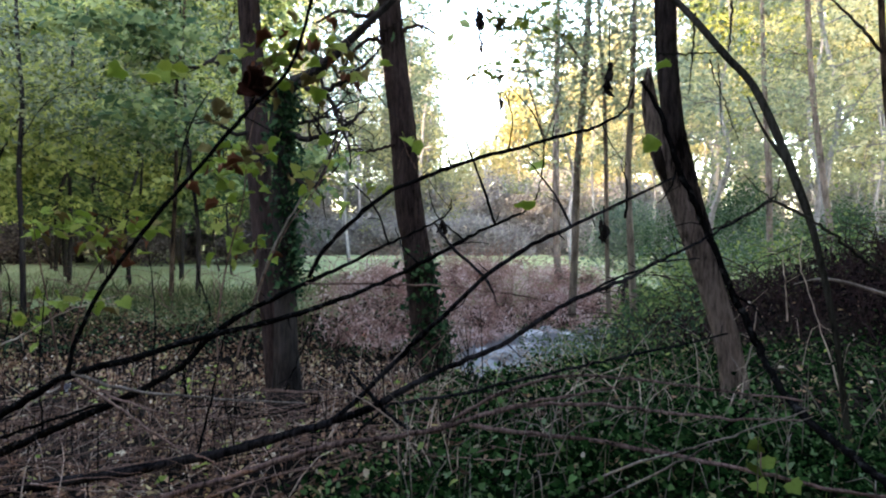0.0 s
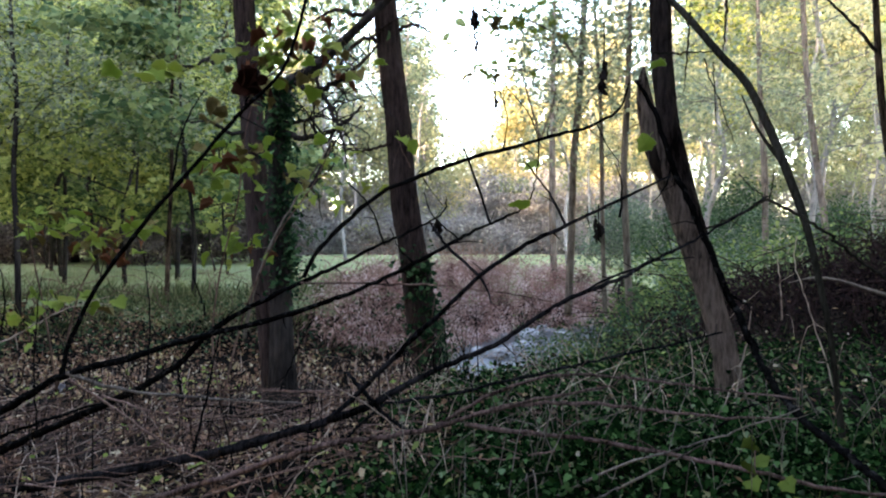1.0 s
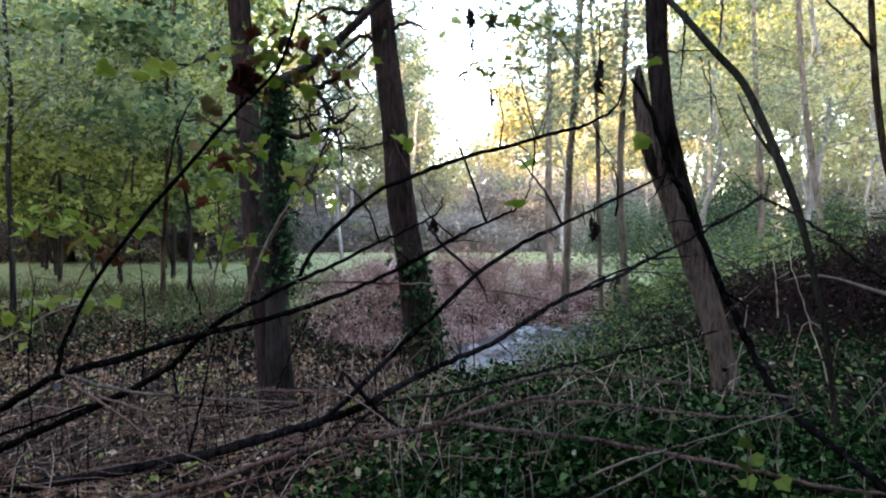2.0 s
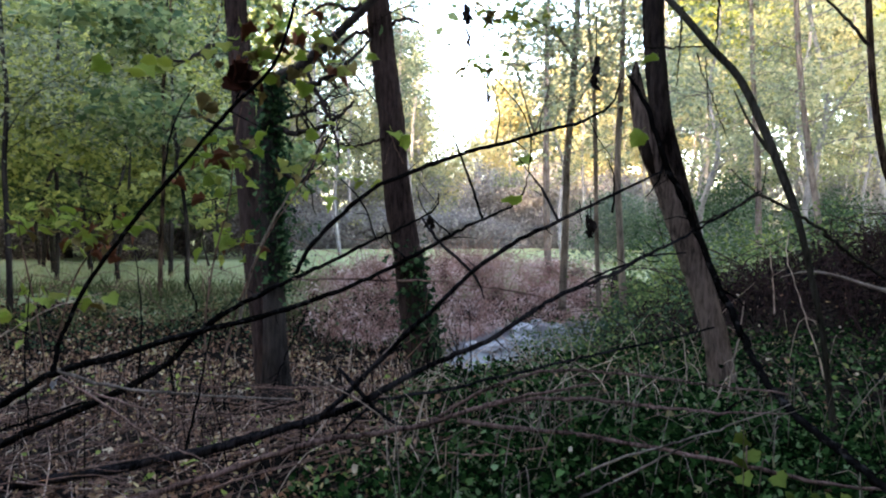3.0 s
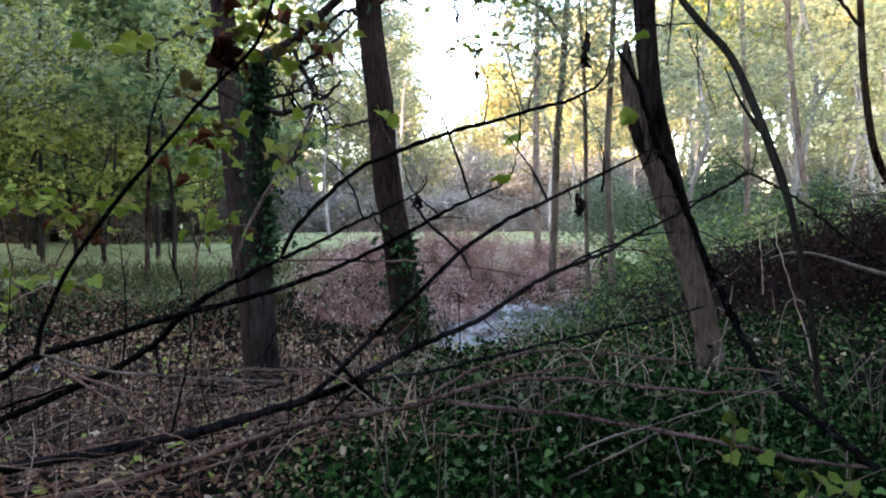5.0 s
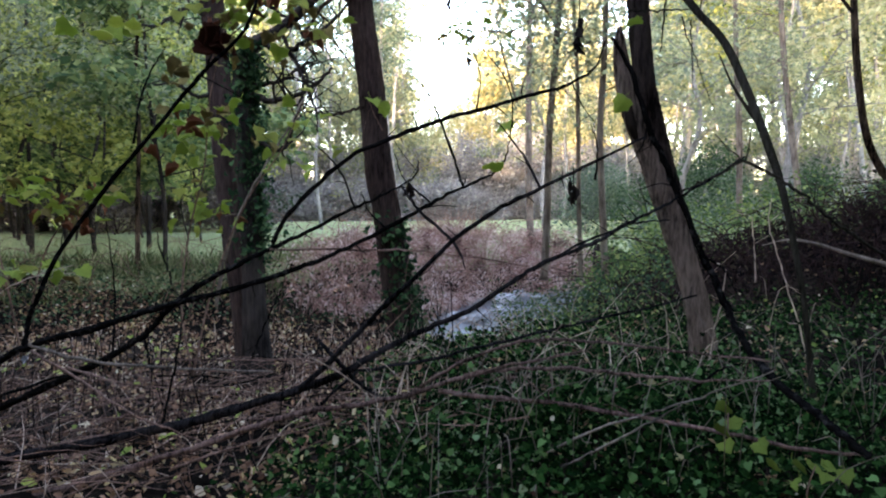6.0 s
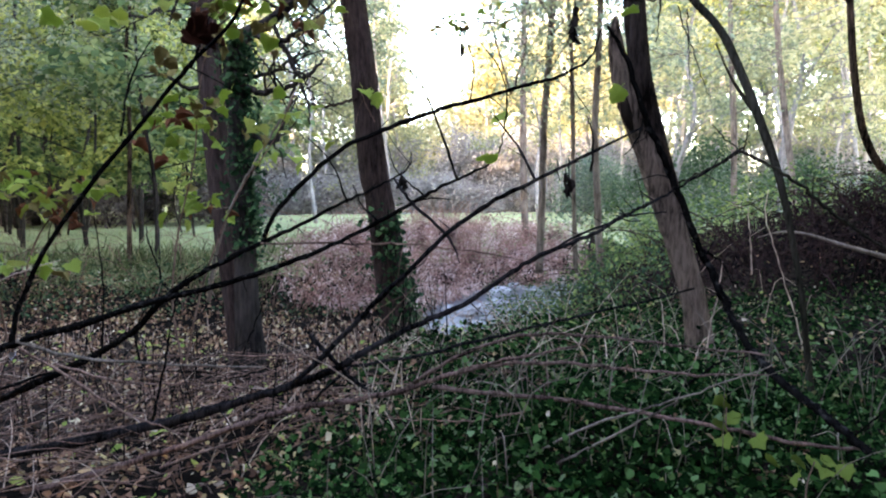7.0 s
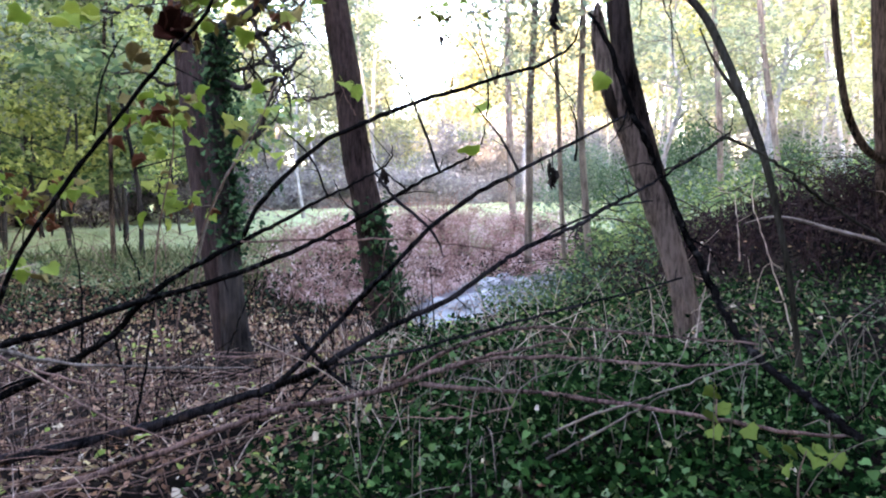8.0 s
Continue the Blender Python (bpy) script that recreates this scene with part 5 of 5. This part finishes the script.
def leafy_sapling(base, stems_at, spots, label, bark=None):
    t = thing("leafy_sapling", base, label, "sapling", "leafy saplings")
    for p in stems_at:
        b = Build()
        tube(b, p, [0.008, 0.006, 0.003], 6, 5, 0.03)
        stem = part("stem", b, bark or M_SHOOT, t)
    for x, y, z, size, mat, text, curl in spots:
        hung_leaf(stem, (x, y, z), size, mat, text, curl)
    return t


KINDS = [(M_LIME, "yellow-green lobed leaf", 0.2), (M_LEAF_FRESH, "green lobed leaf", 0.15), (M_RUST, "curled rust-brown dead leaf", 0.7), (M_DULL, "yellowing brown-edged leaf", 0.4)]


def spray(centre, reach, n, size, mix):
    """Leaves spread by chance round a centre; mix: the share of each kind."""
    out = []
    for _ in range(n):
        k = KINDS[int(rng.choice(4, p=mix))]
        p = np.array(centre) + rng.normal(0, 1, 3) * np.array(reach)
        out.append((*p, size * rng.uniform(0.6, 1.2), *k))
    return out


C = [(-3.00, 5.00, 1.58), (-2.54, 5.00, 1.54), (-2.21, 5.00, 1.60), (-2.79, 5.00, 1.06), (-3.12, 4.99, 0.94), (-2.42, 5.00, 1.40), (-1.63, 5.00, 1.52), (-1.43, 5.00, 1.50), (-1.39, 4.61, 1.86), (-1.20, 4.61, 1.98), (-1.40, 4.41, 2.14), (-0.92, 3.91, 2.52), (-0.72, 3.91, 2.55), (-1.01, 3.92, 2.58), (-0.60, 4.21, 2.46), (-0.54, 4.51, 1.97), (-1.58, 4.21, 2.53)]
leafy_sapling((-2.90, 5.19, 0.36), [[(-2.90, 5.18, 0.36), (-2.93, 5.09, 0.93), (-2.96, 5.00, 1.35), (-3.00, 5.00, 1.60)], [(-2.90, 5.18, 0.36), (-2.68, 5.09, 1.10), (-2.42, 5.00, 1.44), (-2.13, 5.00, 1.62)]], spray(C[0], (.16, .15, .07), 21, 0.101, [.55, .2, .1, .15]) + spray(C[1], (.2, .15, .06), 24, 0.101, [.5, .15, .15, .2])
    + spray(C[2], (.14, .15, .06), 15, 0.101, [.4, .2, .15, .25]) + spray(C[3], (.2, .12, .05), 15, 0.101, [.7, .2, 0, .1]) + spray(C[4], (.15, .12, .08), 10, 0.094, [.7, .2, 0, .1]) + spray(C[5], (.12, .12, .06), 14, 0.094, [.1, .1, .6, .2]), "sapling with yellow-green and browning lobed leaves")
leafy_sapling((-1.53, 4.78, 0.33), [[(-1.53, 4.79, 0.33), (-1.59, 4.79, 0.80), (-1.50, 4.70, 1.29), (-1.35, 4.60, 1.75), (-1.28, 4.51, 2.15), (-1.09, 4.21, 2.53)], [(-1.53, 4.79, 0.33), (-1.37, 4.79, 0.96), (-1.11, 4.70, 1.52), (-0.85, 4.61, 1.86), (-0.70, 4.61, 2.17)]], spray(C[6], (.1, .12, .06), 9, 0.101, [.5, .3, .1, .1]) + spray(C[7], (.12, .12, .1), 14, 0.094, [.5, .2, .2, .1])
    + spray(C[8], (.14, .12, .12), 18, 0.094, [.55, .2, .15, .1]) + spray(C[9], (.22, .15, .12), 18, 0.094, [.4, .4, .1, .1]) + spray(C[10], (.2, .15, .14), 14, 0.094, [.4, .1, .2, .3]) + spray(C[15], (.25, .15, .15), 14, 0.086, [.4, .5, 0, .1]), "sapling with yellow-green lobed leaves on thin stems")
upper = limb("leafy_twig", [(-1.11, 3.81, 2.19), (-1.00, 3.86, 2.38), (-0.85, 3.91, 2.52), (-0.68, 4.02, 2.71), (-0.49, 4.12, 2.88)], [.006, .005, .004, .003, .002], "twig with withered and green leaves", M_SHOOT, [], "leafy twigs")
for args in spray(C[11], (.12, .1, .1), 21, 0.086, [.3, .3, .1, .3]) + spray(C[12], (.12, .1, .1), 18, 0.086, [.2, .2, .25, .35]) + spray(C[13], (.2, .1, .06), 12, 0.101, [.5, .4, .1, 0]) + spray(C[14], (.15, .12, .12), 14, 0.086, [.1, .3, .2, .4]) + spray(C[16], (.2, .1, .05), 8, 0.109, [.5, .5, 0, 0]):
    hung_leaf(stem_of(upper), args[:3], args[3], *args[4:6], args[6])
dead = limb("dead_spray", [(-1.09, 3.76, 2.17), (-1.05, 3.76, 2.26), (-1.02, 3.76, 2.35), (-0.97, 3.76, 2.45)], [.006, .005, .003], "broken twig with a large curled brown leaf", M_LIMB, [], "leafy twigs")
for x, y, z, size, curl, hang in [(-1.06, 3.74, 2.46, 0.15, 0.75, 1.75), (-1.00, 3.73, 2.44, 0.16, 0.62, 1.4), (-1.03, 3.76, 2.36, 0.14, 0.5, 1.1), (-0.97, 3.72, 2.40, 0.12, 0.8, 1.9), (-1.10, 3.73, 2.37, 0.11, 0.7, 2.3)]:
    hung_leaf(stem_of(dead), (x, y, z - 0.01), size, M_RUST_DARK, "large curled dark red-brown dead leaf", curl, hang)
for x, y, z, size in [(-1.19, 3.75, 2.25, 0.10), (-1.15, 3.74, 2.20, 0.08), (-0.90, 3.72, 2.34, 0.08), (-0.93, 3.74, 2.27, 0.07)]:
    hung_leaf(stem_of(dead), (x, y, z), size, M_DULL, "withered yellow-brown leaf", 0.55, 1.3)



def withered(pts, n, size, label):
    """A hanging clump of withered leaves on a thread-like twig."""
    t = thing("withered_leaves", pts[0], label, "dead leaves", "withered leaves")
    b = Build()
    tube(b, pts, [0.003, 0.002], 5, 4)
    hold = part("twig", b, M_LIMB, t)
    p = np.array(pts)
    for i in range(n):
        q = p[-1] + (p[-2] - p[-1]) * rng.uniform(0, 1) + rng.normal(0, size * 0.06, 3)
        hung_leaf(hold, q + (0, 0, size * 0.4), size, M_BLACKENED, "shrivelled blackish leaf", 0.95, 1.5)


withered([(0.78, 3.21, 2.52), (0.78, 3.21, 2.33), (0.78, 3.21, 2.19)], 6, 0.075, "blackish shrivelled leaves hanging from a twig")
withered([(0.66, 2.80, 1.64), (0.66, 2.80, 1.59), (0.66, 2.80, 1.49)], 5, 0.055, "blackish shrivelled leaves hanging under a twig")
withered([(0.21, 4.02, 3.11), (0.21, 4.02, 2.88), (0.21, 4.02, 2.76)], 6, 0.085, "dark withered leaves hanging against the sky")
withered([(0.21, 4.02, 2.76), (0.21, 4.02, 2.70), (0.23, 4.01, 2.62)], 3, 0.05, "dark withered leaf scraps hanging below others")
withered([(-0.04, 3.30, 1.58), (-0.01, 3.30, 1.57), (0.01, 3.30, 1.55)], 4, 0.06, "small dark withered leaves caught on a twig")
withered([(0.27, 3.21, 2.25), (0.27, 3.21, 2.20), (0.27, 3.21, 2.14)], 2, 0.05, "small dark withered leaf on a twig end")
single = limb("leafy_twig", [(-0.17, 4.21, 1.94), (-0.22, 4.21, 2.04), (-0.25, 4.21, 2.13)], [.004, .003, .002], "twig with a few bright green leaves", M_SHOOT, [], "leafy twigs")
for x, y, z in [(-0.17, 4.16, 2.10), (-0.24, 4.21, 2.13), (1.06, 3.41, 2.01), (1.20, 3.61, 2.43), (-0.54, 3.60, 1.70), (0.39, 3.00, 1.64), (0.48, 3.21, 1.85)]:
    hung_leaf(stem_of(single), (x, y, z), 0.09, M_LIME, "bright yellow-green leaf", 0.15)
bramble = thing("bramble_shoot", (1.39, 2.99, 0.44), "low shoot with bright green leaves in the ivy", "plant")
b = Build()
tube(b, [(1.16, 2.46, 0.59), (1.16, 2.48, 0.66), (1.17, 2.50, 0.72)], [.004, .003], 5, 4)
shoot_stem = part("stem", b, M_SHOOT, bramble)
for x, y, z in [(1.17, 2.50, 0.74), (1.12, 2.50, 0.67), (1.21, 2.48, 0.68), (1.13, 2.45, 0.63), (1.24, 2.42, 0.64)]:
    hung_leaf(shoot_stem, (x, y, z), 0.062, M_LEAF_SHOOT, "bright green leaf", 0.12, 0.5)
weed = thing("yellowing_weed", (1.33, 2.26, 0.45), "low weed with yellowing leaves in the ivy", "plant")
b = Build()
tube(b, [(1.33, 2.26, 0.44), (1.34, 2.27, 0.53), (1.37, 2.28, 0.60)], [.004, .003, .002], 5, 4)
weed_stem = part("stem", b, M_SHOOT, weed)
for x, y, z in [(1.22, 2.30, 0.60), (1.30, 2.30, 0.61), (1.36, 2.28, 0.59), (1.40, 2.26, 0.58), (1.45, 2.25, 0.60), (1.29, 2.24, 0.58), (1.41, 2.30, 0.59)]:
    hung_leaf(weed_stem, (x, y, z), 0.055, M_LEAF_SHOOT, "yellowing leaf", 0.15, 0.4)

twig_top = limb("leafy_twig", [(4.38, 6.83, 3.36), (4.17, 6.73, 3.52), (3.97, 6.73, 3.72), (3.70, 6.63, 3.88)], [.02, .016, .012, .008], "dark twig reaching from a trunk", M_BARK_DARK, [], "leafy twigs")
sparse = limb("leafy_twig", [(2.07, 9.93, 4.00), (1.70, 9.54, 4.29), (1.26, 9.24, 4.43), (0.86, 9.04, 4.44), (0.60, 8.94, 4.23)], [.022, .016, .012, .006, .004], "thin twig with pale autumn leaves against the sky", M_BARK_PALE,
    [([(1.26, 9.23, 3.75), (0.95, 9.13, 3.76), (0.68, 9.03, 3.70), (0.49, 9.03, 3.77)], [.012, .01, .006, .004]), ([(1.70, 9.54, 4.29), (1.56, 9.43, 3.95), (1.26, 9.23, 3.75)], [.012, .012]), ([(1.42, 9.52, 2.88), (1.25, 9.43, 3.41), (1.12, 9.33, 3.85), (1.15, 9.24, 4.28)], [.016, .012, .008, .004]), ([(1.42, 9.52, 2.88), (1.60, 9.43, 3.48), (1.66, 9.34, 4.08)], [.014, .01, .005])], "leafy twigs")
D = [(0.79, 9.04, 4.37), (0.86, 9.03, 3.74), (1.59, 9.34, 4.47), (1.23, 9.24, 4.40)]
for args in spray(D[0], (.2, .15, .08), 12, 0.14, [.1, .6, 0, .3]) + spray(D[1], (.25, .15, .06), 12, 0.14, [.1, .6, 0, .3]) + spray(D[2], (.2, .15, .15), 10, 0.14, [.1, .5, .1, .3]) + spray(D[3], (.2, .15, .08), 8, 0.14, [.1, .6, 0, .3]):
    hung_leaf(stem_of(sparse), args[:3], args[3], *args[4:6], args[6])


# ---- stones at the stream, a pale scrap in the brush ----
def stone(x, y, size, label):
    bm = bmesh.new()
    bmesh.ops.create_icosphere(bm, subdivisions=3, radius=1)
    off = rng.uniform(0, 50, 3)
    for v in bm.verts:
        k = 1 + 0.35 * noise.noise(v.co * 1.3 + Vector(off)) + 0.12 * noise.noise(v.co * 4 + Vector(off))
        v.co = Vector((v.co.x * k, v.co.y * k * 0.8, v.co.z * k * 0.55)) * size
    me = bpy.data.meshes.new("stone")
    bm.to_mesh(me)
    bm.free()
    me.materials.append(M_STONE)
    ob = new("stone", me)
    ob.matrix_basis = pose(x, y, max(gz(x, y), -0.42) + size * 0.2, 0, 0, rng.uniform(0, 360))
    tagged(ob, label, "stone", "stream stones")


for k in range(30):
    a = rng.uniform(0, 1)
    if k < 12:
        stone(0.4 + 2.0 * a + rng.normal(0, 0.2), 11.3 + 1.6 * a + rng.normal(0, 0.35), rng.uniform(0.06, 0.2), "pale grey rounded stone at the water's edge")
    else:
        stone(1.35 + 1.0 * a + rng.normal(0, 0.08), 13.35 + 0.75 * a + rng.normal(0, 0.12), rng.uniform(0.08, 0.17), "pale grey stone in the rubble under the bank")
scrap = thing("pale_scrap", (-2.20, 4.01, 0.62), "small pale lilac scrap caught at a fork", "scrap")
hung_leaf(scrap, (-2.20, 4.01, 0.64), 0.045, M_SCRAP, "pale lilac withered scrap", 0.5, 1.0)
